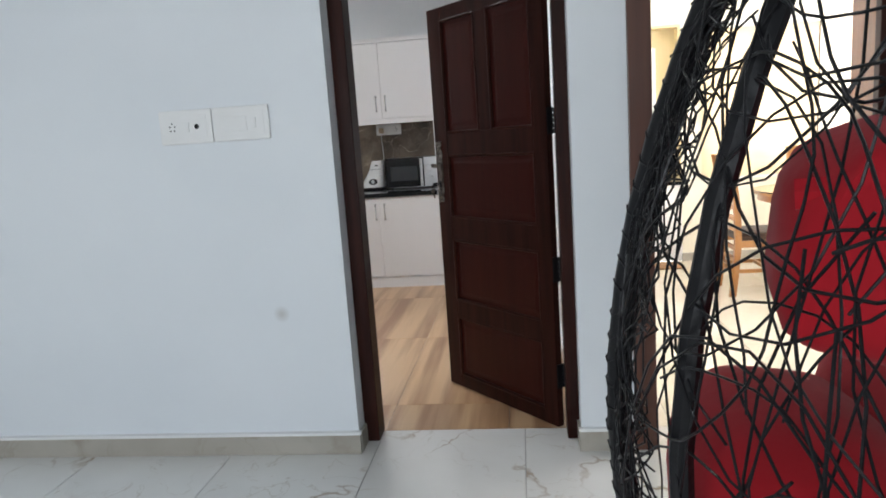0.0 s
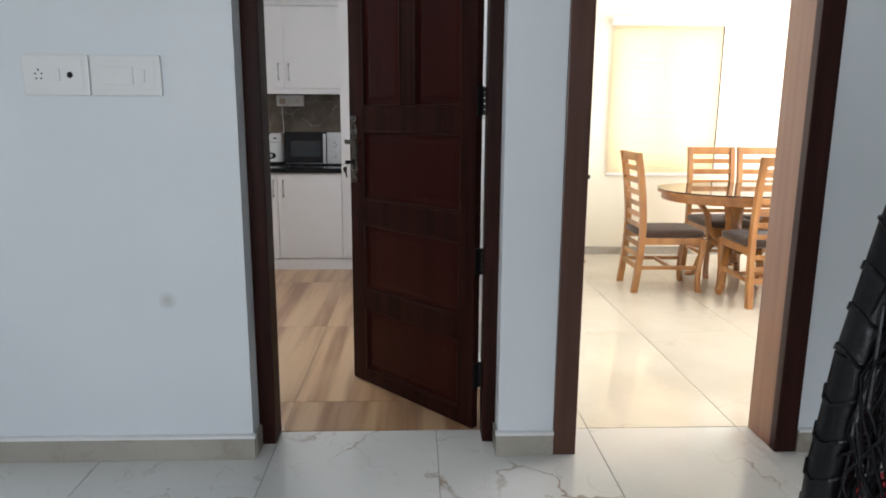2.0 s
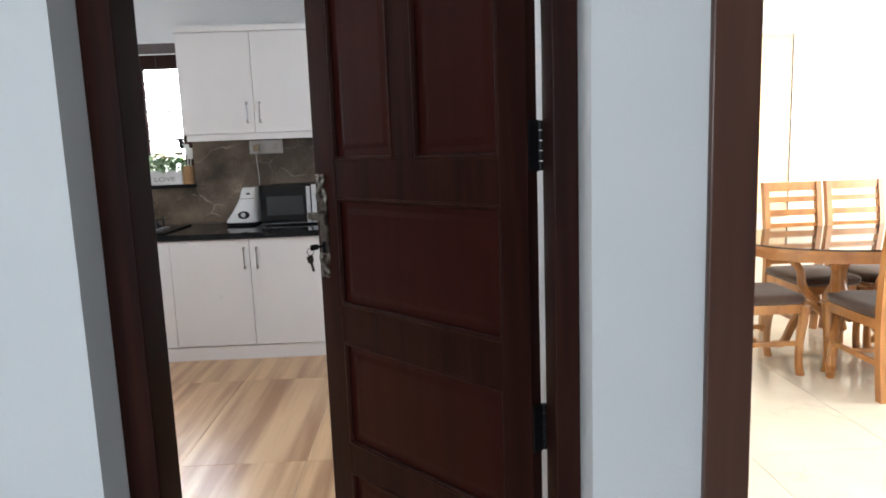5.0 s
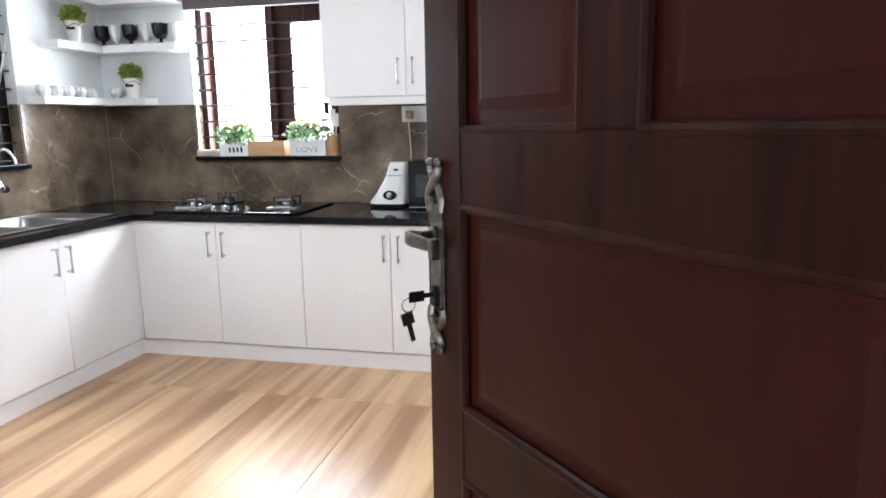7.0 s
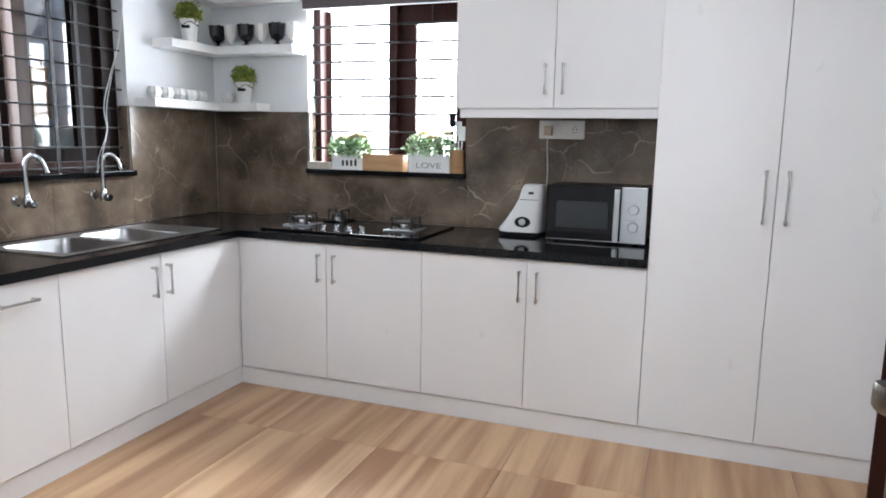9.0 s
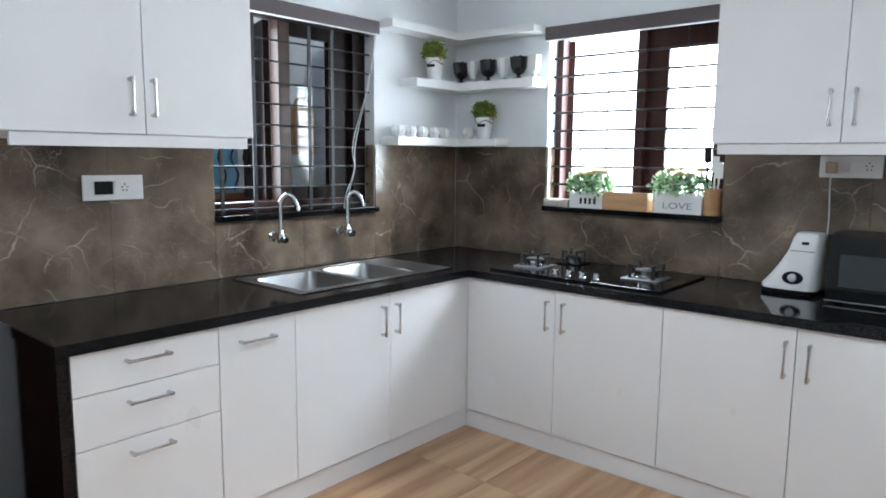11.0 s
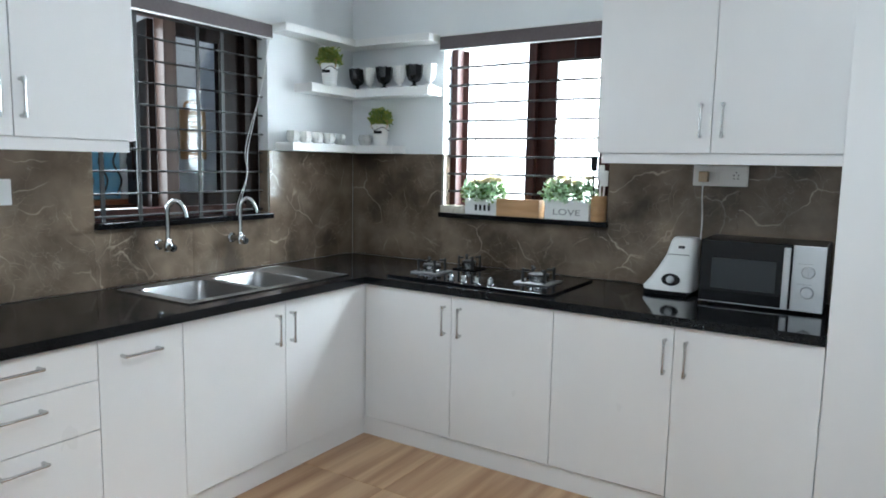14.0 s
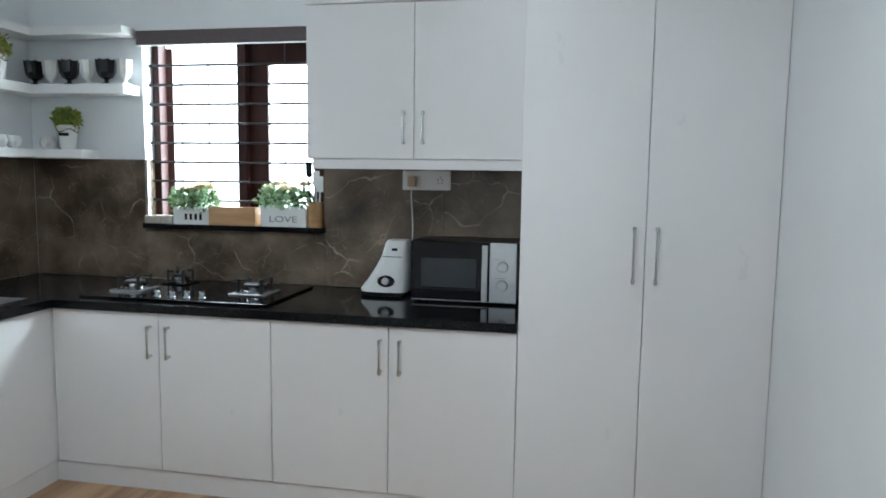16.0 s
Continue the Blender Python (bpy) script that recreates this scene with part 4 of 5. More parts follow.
upper = cabinet("wall_cabinet", "white laminate wall cabinet with two doors beside the window", (LEFT + 0.002, 4.08, 1.591, -2.74, 5.033, 2.295),
                [("cabinet_door", (-2.739, 4.082, 1.593, -2.72, 4.566 - G, 2.292), (-2.72, 4.51, 1.664), (-2.72, 4.51, 1.792), (1, 0, 0)),
                 ("cabinet_door", (-2.739, 4.566 + G, 1.593, -2.72, 5.033, 2.292), (-2.72, 4.594, 1.664), (-2.72, 4.594, 1.792), (1, 0, 0))], group="wall cabinets")
part("light_rail", box(-2.75, 4.11, 1.545, -2.73, 5.01, 1.5905, 0.001), LAMINATE, upper)
part("bottom", box(LEFT + 0.002, 4.11, 1.575, -2.75, 5.01, 1.5905), LAMINATE, upper)
part("cornice", box(LEFT + 0.002, 4.07, 2.2955, -2.715, 5.04, 2.335, 0.002), LAMINATE, upper)
plinth = thing("plinth", "white plinth board under the base cabinets", "plinth", (-2.2, 6.2, 0), kind="structure")
part("board", box(FX - 0.03, FY + 0.012, 0, 0.73, FY + 0.03, 0.0985), LAMINATE, plinth)
part("board", box(FX - 0.03, 4.16, 0, FX - 0.012, FY + 0.012, 0.0985), LAMINATE, plinth)

# worktop of one piece, with the sink cut out
worktop = thing("worktop", "polished black granite L-shaped worktop with panelled end", "worktop", (-2.6, 6.0, 0.866))
SX0, SX1, SY0, SY1 = -3.105, -2.59, 5.175, 6.185
part("slab", sheet((-3.198, SX0, SX1, FX + 0.018, -0.266), (4.115, SY0, SY1, FY - 0.018, BACK - 0.009),
                   lambda x, y: (x < FX + 0.018 or y > FY - 0.018) and not (SX0 < x < SX1 and SY0 < y < SY1), 0.867, TOP, lambda u, v, w: (u, v, w)), GRANITE, worktop)
part("end_panel", box(-3.19, 4.12, 0.0, FX + 0.004, 4.16, 0.866, 0.002), GRANITE, worktop, "upright black granite end panel")

# marble splashback, slab by slab
splash = thing("splashback", "polished brown marble splashback with pale veins", "splashback", (-2.3, 6.97, TOP), kind="structure")
SP = []
for x0, x1, z1 in ((-3.1975, -2.471, 1.59), (-2.47, -1.9305, 1.1965), (-1.93, -1.3835, 1.1965), (-1.3825, -0.7205, 1.59), (-0.72, -0.268, 1.59)):
    SP.append(((x0, BACK - 0.008, TOP + 0.001, x1, BACK, z1)))
for y0, y1, z1 in ((4.115, 4.6195, 1.59), (4.62, 5.1215, 1.59), (5.122, 5.6595, 1.1885), (5.66, 6.205, 1.1885), (6.2055, 6.9665, 1.59)):
    SP.append((LEFT, y0, TOP + 0.001, LEFT + 0.008, y1, z1))
# on the reveals of the windows
SP += [(-2.47, 6.975, 1.229, -2.462, 7.055, 1.59), (-1.391, 6.975, 1.229, -1.383, 7.055, 1.59), (-3.275, 6.197, 1.221, -3.205, 6.205, 1.59), (-3.275, 5.122, 1.221, -3.205, 5.13, 1.59)]
for row in SP:
    part("slab", box(*row, bevel=0.001, segments=1), MARBLE, splash)

# ---- on the worktop ----
sink = thing("sink", "stainless steel double-bowl sink set in black granite", "sink", (-2.85, 5.68, TOP))


def bowl(x0, y0, x1, y1, depth):
    """An open steel bowl with sloping sides, rounded corners and a drain."""
    bm = bmesh.new()
    rings = []
    for inset, z in ((0.0, TOP + 0.003), (0.004, TOP - 0.004), (0.012, TOP - depth + 0.03), (0.03, TOP - depth + 0.004), (0.06, TOP - depth)):
        ring, r = [], 0.05
        ax0, ay0, ax1, ay1 = x0 + inset, y0 + inset, x1 - inset, y1 - inset
        for cx, cy, a0 in ((ax1 - r, ay1 - r, 0), (ax0 + r, ay1 - r, 90), (ax0 + r, ay0 + r, 180), (ax1 - r, ay0 + r, 270)):
            for k in range(6):
                a = radians(a0 + 18 * k)
                ring.append(bm.verts.new((cx + r * math.cos(a), cy + r * math.sin(a), z)))
        rings.append(ring)
    for a, b in zip(rings, rings[1:]):
        for k in range(len(a)):
            bm.faces.new((a[k], a[(k + 1) % len(a)], b[(k + 1) % len(a)], b[k]))
    bm.faces.new(rings[-1])
    ob = part("bowl", bm, STEEL, sink, smooth=True)
    part("drain", lathe([(0.04, 0), (0.04, 0.003), (0.03, 0.001), (0.01, 0.001)], 20, ((x0 + x1) / 2, (y0 + y1) / 2, TOP - depth + 0.001)), CHROME, ob, smooth=True)


B1, B2 = (-3.05, 5.225, -2.635, 5.6), (-3.05, 5.64, -2.635, 5.98)
bowl(*B1, 0.19)
bowl(*B2, 0.17)
Z0, Z1 = TOP + 0.0005, TOP + 0.0035
part("deck", boxes((-3.115, 5.165, Z0, -2.58, 5.225, Z1), (-3.115, 5.225, Z0, -3.05, 5.98, Z1), (-2.635, 5.225, Z0, -2.58, 5.98, Z1), (-3.05, 5.6, Z0, -2.635, 5.64, Z1),
                   (-3.115, 5.98, Z0, -2.58, 6.195, Z1)), STEEL, sink, "brushed steel deck with drainer")
part("rim", boxes((-3.119, 5.161, TOP, -2.576, 5.167, Z1 + 0.002), (-3.119, 6.193, TOP, -2.576, 6.199, Z1 + 0.002), (-3.119, 5.167, TOP, -3.113, 6.193, Z1 + 0.002), (-2.582, 5.167, TOP, -2.576, 6.193, Z1 + 0.002)), CHROME, sink)


def tap(y, swing):
    ob = thing("tap", "chrome wall-mounted swan-neck kitchen tap", "tap", (LEFT + 0.008, y, 1.09), group="taps over the sink")
    x = LEFT + 0.008
    bm = lathe([(0.027, 0), (0.027, 0.006), (0.018, 0.012), (0.014, 0.05), (0.014, 0.07)], 20)
    part("flange", turned(bm, Matrix.Translation((x, y, 1.095)) @ Matrix.Rotation(radians(90), 4, "Y")), CHROME, ob, smooth=True)
    body = lathe([(0.019, -0.024), (0.021, -0.018), (0.021, 0.02), (0.014, 0.03), (0.011, 0.05)], 20, (x + 0.075, y, 1.09))
    part("body", body, CHROME, ob, smooth=True)
    bm = lathe([(0.02, 0), (0.021, 0.025), (0.018, 0.032)], 12)
    part("knob", turned(bm, Matrix.Translation((x + 0.09, y, 1.085)) @ Matrix.Rotation(radians(90), 4, "Y") @ Matrix.Rotation(0.0, 4, "X")), CHROME, ob, "ribbed chrome knob", smooth=True)
    dx, dy = math.cos(radians(swing)), math.sin(radians(swing))
    line = [(x + 0.075 + dx * a, y + dy * a, z) for a, z in ((0, 1.12), (0, 1.255), (0.008, 1.295), (0.034, 1.318), (0.064, 1.303), (0.084, 1.262), (0.09, 1.235))]
    part("spout", tube(bend(line, 6), 0.012, 12), CHROME, ob, smooth=True)


tap(5.455, 52)
tap(5.915, 52)

hob = thing("gas_hob", "black glass three-burner gas hob with iron pan supports", "hob", (-1.92, 6.6, TOP))
part("glass", box(-2.39, 6.3, TOP + 0.001, -1.42, 6.88, TOP + 0.012, 0.003), BLACK_GLOSS, hob)


def burner(x, y, r, tray):
    top = TOP + 0.012
    if tray:
        part("drip_tray", box(x - r * 1.75, y - r * 1.75, top, x + r * 1.75, y + r * 1.75, top + 0.008, 0.004), STEEL if tray == 2 else BLACK_GLOSS, hob, "bright steel drip tray" if tray == 2 else "black drip tray")
        top += 0.008
    part("burner", lathe([(r * 1.2, 0), (r * 1.2, 0.008), (r * 1.05, 0.012), (r * 1.05, 0.03), (r * 0.7, 0.032)], 24, (x, y, top)), CHROME, hob, smooth=True)
    part("burner_cap", lathe([(r * 0.98, 0.0325), (r * 0.98, 0.04), (r * 0.8, 0.043), (r * 0.4, 0.043)], 24, (x, y, top)), IRON, hob, smooth=True)
    for k in range(4):
        a = radians(45 + 90 * k)
        c, s = math.cos(a), math.sin(a)
        bm = boxes((r * 0.85, -0.0045, 0.058, r * 1.62, 0.0045, 0.068), (r * 1.42, -0.0075, 0.0, r * 1.64, 0.0075, 0.074), (r * 1.1, -0.009, 0.0, r * 1.7, 0.009, 0.008), bevel=0.001)
        part("pan_support", turned(bm, Matrix.Translation((x, y, top - 0.003)) @ Matrix.Rotation(a, 4, "Z")), IRON, hob)


burner(-2.24, 6.52, 0.05, 2)
burner(-2.14, 6.77, 0.042, 1)
burner(-1.61, 6.58, 0.056, 2)
for k in range(4):
    x = -2.015 + 0.079 * k
    knob = part("knob", lathe([(0.021, 0), (0.021, 0.004), (0.017, 0.007), (0.016, 0.026), (0.013, 0.029)], 18, (x, 6.365, TOP + 0.012)), CHROME, hob, "chrome control knob", smooth=True)
    part("grip", box(x - 0.0035, 6.351, TOP + 0.04, x + 0.0035, 6.379, TOP + 0.048, 0.001), CHROME, knob)

mw = thing("microwave", "black microwave oven with silver control strip", "microwave", (-0.57, 6.75, TOP))
MX0, MX1, MY0, MY1, MZ0, MZ1 = -0.815, -0.305, 6.62, 6.945, TOP + 0.012, 1.205
part("case", box(MX0, MY0 + 0.022, MZ0, MX1, MY1, MZ1, 0.006), BLACK, mw)
part("door", box(MX0, MY0, MZ0 + 0.004, -0.435, MY0 + 0.021, MZ1, 0.003), BLACK_GLOSS, mw, "black glass door")
part("door_window", box(-0.765, MY0 - 0.002, 0.985, -0.495, MY0 - 0.0002, 1.125, 0.0008), GREY_GLASS, mw, "dark grey door window")
part("door_handle", box(-0.468, MY0 - 0.022, MZ0 + 0.006, -0.44, MY0 - 0.001, MZ1 - 0.012, 0.004), SILVER, mw, "silver door handle")
part("control_strip", box(-0.433, MY0, MZ0 + 0.004, MX1, MY0 + 0.021, MZ1, 0.003), SILVER, mw, "silver control panel")
part("trim", box(MX0, MY0 - 0.001, MZ0, MX1, MY0 + 0.02, MZ0 + 0.0035), SILVER, mw)
for z in (1.092, 1.003):
    bm = lathe([(0.027, 0), (0.025, 0.014), (0.022, 0.017)], 24)
    dial = part("dial", turned(bm, Matrix.Translation((-0.37, MY0, z)) @ Matrix.Rotation(radians(90), 4, "X")), SILVER, mw, "round silver dial", smooth=True)
    part("pointer", box(-0.373, MY0 - 0.022, z - 0.02, -0.367, MY0 - 0.0165, z + 0.02, 0.001), SILVER, dial)
    part("scale_marks", boxes(*((-0.41 + 0.012 * k, MY0 - 0.0012, z + 0.034, -0.405 + 0.012 * k, MY0, z + 0.036) for k in range(5))), BLACK, mw)
for x in (MX0 + 0.05, MX1 - 0.05):
    for y in (MY0 + 0.04, MY1 - 0.04):
        part("foot", lathe([(0.014, 0), (0.016, 0.013)], 12, (x, y, TOP)), BLACK, mw)

blender = thing("mixer_base", "white mixer grinder base with a black dial", "mixer", (-1.0, 6.8, TOP))
bm = bmesh.new()
rings = []
for z, hx0, hx1, hy in ((0.022, -0.115, 0.13, 0.105), (0.035, -0.118, 0.132, 0.105), (0.08, -0.082, 0.13, 0.095), (0.14, -0.044, 0.13, 0.082), (0.2, -0.012, 0.13, 0.072), (0.265, 0.006, 0.13, 0.066), (0.283, 0.018, 0.122, 0.056)):
    ring = []
    for k in range(24):
        a = 2 * math.pi * k / 24
        c, s = math.cos(a), math.sin(a)
        c, s = math.copysign(abs(c) ** 0.5, c), math.copysign(abs(s) ** 0.5, s)
        ring.append(bm.verts.new((-0.995 + (hx0 + hx1) / 2 + c * (hx1 - hx0) / 2, 6.81 + s * hy, TOP + z)))
    rings.append(ring)
for a, b in zip(rings, rings[1:]):
    for k in range(24):
        bm.faces.new((a[k], a[(k + 1) % 24], b[(k + 1) % 24], b[k]))
bm.faces.new(rings[0][::-1])
bm.faces.new(rings[-1])
part("housing", bm, PLASTIC, blender, smooth=True)
part("foot_ring", box(-1.1, 6.72, TOP, -0.89, 6.9, TOP + 0.0215, 0.006), BLACK, blender, "black rubber base")
part("seam", box(-0.99, 6.7365, TOP + 0.2, -0.89, 6.7395, TOP + 0.203), BLACK, blender)
bm = lathe([(0.036, 0), (0.034, 0.006), (0.024, 0.008)], 24)
dial = part("dial_plate", turned(turned(bm, Matrix.Diagonal((1.25, 0.85, 1, 1))), Matrix.Translation((-0.968, 6.716, TOP + 0.078)) @ Matrix.Rotation(radians(80), 4, "X")), BLACK, blender, "black oval dial plate", smooth=True)
bm = lathe([(0.019, 0), (0.017, 0.016), (0.013, 0.018)], 20)
part("knob", turned(bm, Matrix.Translation((-0.968, 6.709, TOP + 0.079)) @ Matrix.Rotation(radians(80), 4, "X")), SILVER, dial, "silver knob", smooth=True)
part("badge", box(-0.945, 6.738, TOP + 0.232, -0.915, 6.745, TOP + 0.245, 0.002), BLACK, blender)

switch_plate("kitchen_socket", -0.945, -0.685, 1.442, 1.546, 6.967, "white plastic socket plate on the marble splashback", (("rocker", -0.83), ("socket", -0.74)))
plug = thing("power_plug", "beige plug with cable in the kitchen socket", "plug", (-0.885, 6.94, 1.49))
part("plug", box(-0.91, 6.912, 1.462, -0.866, 6.9525, 1.515, 0.006), material("beige_plastic", (0.5, 0.38, 0.26), 0.4, second=(0.45, 0.33, 0.22)), plug)
part("cable", tube(bend([(-0.888, 6.925, 1.465), (-0.89, 6.93, 1.4), (-0.885, 6.945, 1.25), (-0.893, 6.95, 1.1), (-0.91, 6.94, 0.98), (-0.93, 6.93, TOP + 0.005)], 6), 0.004, 6), PLASTIC, plug, "pale grey cable", smooth=True)

side_plate = thing("wall_switch", "white plastic switch plate with black rocker on the marble splashback", "switch", (LEFT, 4.64, 1.32))
X = LEFT + 0.008
part("surround", box(X, 4.508, 1.32, X + 0.012, 4.766, 1.428, 0.004), PLASTIC, side_plate)
part("dark_rocker", box(X + 0.012, 4.555, 1.346, X + 0.018, 4.632, 1.402, 0.002), BLACK, side_plate, "black rocker switch")
part("insert", box(X + 0.012, 4.64, 1.344, X + 0.0145, 4.728, 1.404, 0.001), PLASTIC, side_plate)
part("socket_holes", boxes(*((X + 0.0145, 4.68 + dy, 1.374 + dz, X + 0.0155, 4.686 + dy, 1.38 + dz) for dy, dz in ((0, 0.012), (-0.012, 0), (0.012, 0), (-0.008, -0.014), (0.008, -0.014)))), BLACK, side_plate)

# ---- corner shelves and what stands on them ----


def corner_shelf(z0, z1, y_end, x_end, d, label):
    shelf = thing("corner_shelf", label, "shelf", (-3.1, 6.87, z0), group="corner shelves")
    part("long_board", box(LEFT + 0.001, BACK - d, z0, x_end, BACK - 0.001, z1, 0.002), WHITE, shelf)
    part("side_board", box(LEFT + 0.001, y_end, z0, LEFT + d, BACK - d, z1, 0.002), WHITE, shelf)


corner_shelf(2.268, 2.312, 6.21, -2.49, 0.15, "white empty L-shaped top corner shelf")
corner_shelf(1.948, 2.0, 6.42, -2.487, 0.15, "white L-shaped corner shelf with goblets and plant")
corner_shelf(1.591, 1.64, 6.26, -2.76, 0.15, "white L-shaped corner shelf with white cups")


def goblet(x, y, z, mat, label, slim=1.0):
    ob = thing("goblet", label, "goblet", (x, y, z), group="goblets on the shelf")
    part("foot", lathe([(0.034, 0), (0.034, 0.005), (0.013, 0.014), (0.01, 0.026)], 16, (x, y, z)), mat, ob, smooth=True)
    bm = bmesh.new()
    rings = []
    for r, h in ((0.01, 0.026), (0.034, 0.04), (0.047, 0.07), (0.05, 0.105), (0.053, 0.134), (0.049, 0.133), (0.044, 0.093), (0.023, 0.052)):
        ring = []
        for k in range(24):
            a = 2 * math.pi * k / 24
            w = 1 + (0.07 * math.cos(8 * a) if h > 0.03 else 0)
            lip = 0.004 * math.cos(8 * a) if h > 0.11 else 0
            ring.append(bm.verts.new((x + slim * r * w * math.cos(a), y + slim * r * w * math.sin(a), z + h + lip)))
        rings.append(ring)
    for a, b in zip(rings, rings[1:]):
        for k in range(24):
            bm.faces.new((a[k], a[(k + 1) % 24], b[(k + 1) % 24], b[k]))
    bm.faces.new(rings[-1])
    part("cup", bm, mat, ob, smooth=True)


GLASS_DARK = material("black_pressed_glass", (0.008, 0.008, 0.01), 0.08)
GLASS_WHITE = material("white_pressed_glass", (0.8, 0.8, 0.78), 0.2, second=(0.76, 0.76, 0.75), scale=20)
for k, x in enumerate((-3.085, -2.985, -2.865, -2.745, -2.63, -2.515)):
    goblet(x, 6.88, 2.0, GLASS_WHITE if k % 2 else GLASS_DARK, "fluted white glass goblet on the shelf" if k % 2 else "fluted black glass goblet on the shelf", 0.74 if k % 2 else 1.0)


def leaf_clump(center, radius, count, mats, size, parent, flat=0.8):
    """Many small folded leaves in a loose dome."""
    rng = random.Random(int(center[0] * 1000) + count)
    for number, mat in enumerate(mats):
        verts, faces = [], []
        for _ in range(count // len(mats)):
            d = Vector((rng.gauss(0, 1), rng.gauss(0, 1), rng.gauss(0.25, 0.8))).normalized()
            p = Vector(center) + Vector((d.x, d.y, d.z * flat)) * radius * rng.uniform(0.45, 1.0) * (1 + 0.25 * noise.noise(d * 3))
            way = (d + Vector((rng.gauss(0, 0.5), rng.gauss(0, 0.5), rng.gauss(0.2, 0.5)))).normalized()
            side = way.cross(Vector((rng.gauss(0, 1), rng.gauss(0, 1), rng.gauss(0, 1)))).normalized()
            s = size * rng.uniform(0.6, 1.3)
            up = way.cross(side) * s * 0.25
            n = len(verts)
            verts += [p, p + way * s * 0.5 + side * s * 0.35 + up, p + way * s, p + way * s * 0.5 - side * s * 0.35 + up, p + way * s * 0.5]
            faces += [(n, n + 1, n + 4), (n + 1, n + 2, n + 4), (n + 2, n + 3, n + 4), (n + 3, n, n + 4)]
        data = bpy.data.meshes.new("leaves")
        data.from_pydata(verts, [], faces)
        data.materials.append(mat)
        ob = new("leaves", data)
        ob.parent, ob.matrix_parent_inverse = parent, base_of(parent).inverted()
        tagged(ob, kind="stuff")


def pot_plant(x, y, z, mats, label, h=0.115, r=0.048):
    ob = thing("potted_plant", label, "plant", (x, y, z), group="plants on the shelves")
    pot = part("pot", lathe([(r * 0.72, 0), (r * 0.75, 0.004), (r, h - 0.012), (r * 1.06, h - 0.01), (r * 1.06, h), (r * 0.94, h), (r * 0.9, h - 0.02)], 24, (x, y, z)), PLASTIC, ob, "white pot", smooth=True)
    part("tag", turned(box(-0.026, -0.003, -0.009, 0.026, 0.0, 0.009, 0.001), Matrix.Translation((x + 0.02, y - r * 1.02, z + h * 0.62)) @ Matrix.Rotation(radians(22), 4, "Z")), BLACK, pot, "black name tag")
    part("cord", tube(bend([(x + r * math.cos(a), y + r * math.sin(a), z + h * 0.86 - 0.02 * math.sin(k * 0.7) ** 2) for k, a in enumerate([radians(-150 + 24 * n) for n in range(9)])], 3), 0.0022, 5), BLACK, pot, "dark cord")
    for side in (-1, 1):
        loop = [(x + side * r * 1.0, y - 0.012, z + h * 0.8), (x + side * r * 1.25, y - 0.014, z + h * 0.98), (x + side * r * 1.12, y - 0.012, z + h * 1.2), (x + side * r * 0.85, y - 0.008, z + h * 1.08)]
        part("handle", tube(bend(loop, 5), 0.0028, 6), BAMBOO, pot, "brown twisted jute handle", smooth=True)
    leaf_clump((x, y, z + h + 0.035), 0.072, 1000, mats, 0.02, ob)


pot_plant(-3.095, 6.62, 2.0, (LEAF, LEAF_YELLOW), "small green artificial plant in white pot with black tag", 0.135, 0.054)
pot_plant(-2.895, 6.885, 1.64, (LEAF_YELLOW, LEAF), "small yellow-green artificial plant in white pot with black tag", 0.135, 0.054)


def mug(x, y, z, turn):
    ob = thing("mug", "small white china cup on the shelf", "cup", (x, y, z), group="cups on the shelf")
    part("cup", lathe([(0.022, 0), (0.034, 0.012), (0.043, 0.034), (0.042, 0.046), (0.033, 0.07), (0.029, 0.07), (0.037, 0.036), (0.018, 0.01)], 10, (x, y, z)), GLASS_WHITE, ob)
    loop = [(0.038, 0, 0.06), (0.056, 0, 0.06), (0.062, 0, 0.042), (0.054, 0, 0.026), (0.04, 0, 0.024)]
    part("handle", turned(tube(bend(loop, 4), 0.005, 8), Matrix.Translation((x, y, z)) @ Matrix.Rotation(radians(turn), 4, "Z")), GLASS_WHITE, ob, smooth=True)


for k in range(5):
    mug(-3.115, 6.32 + 0.105 * k, 1.64, -40)
mug(-3.03, 6.89, 1.64, -60)

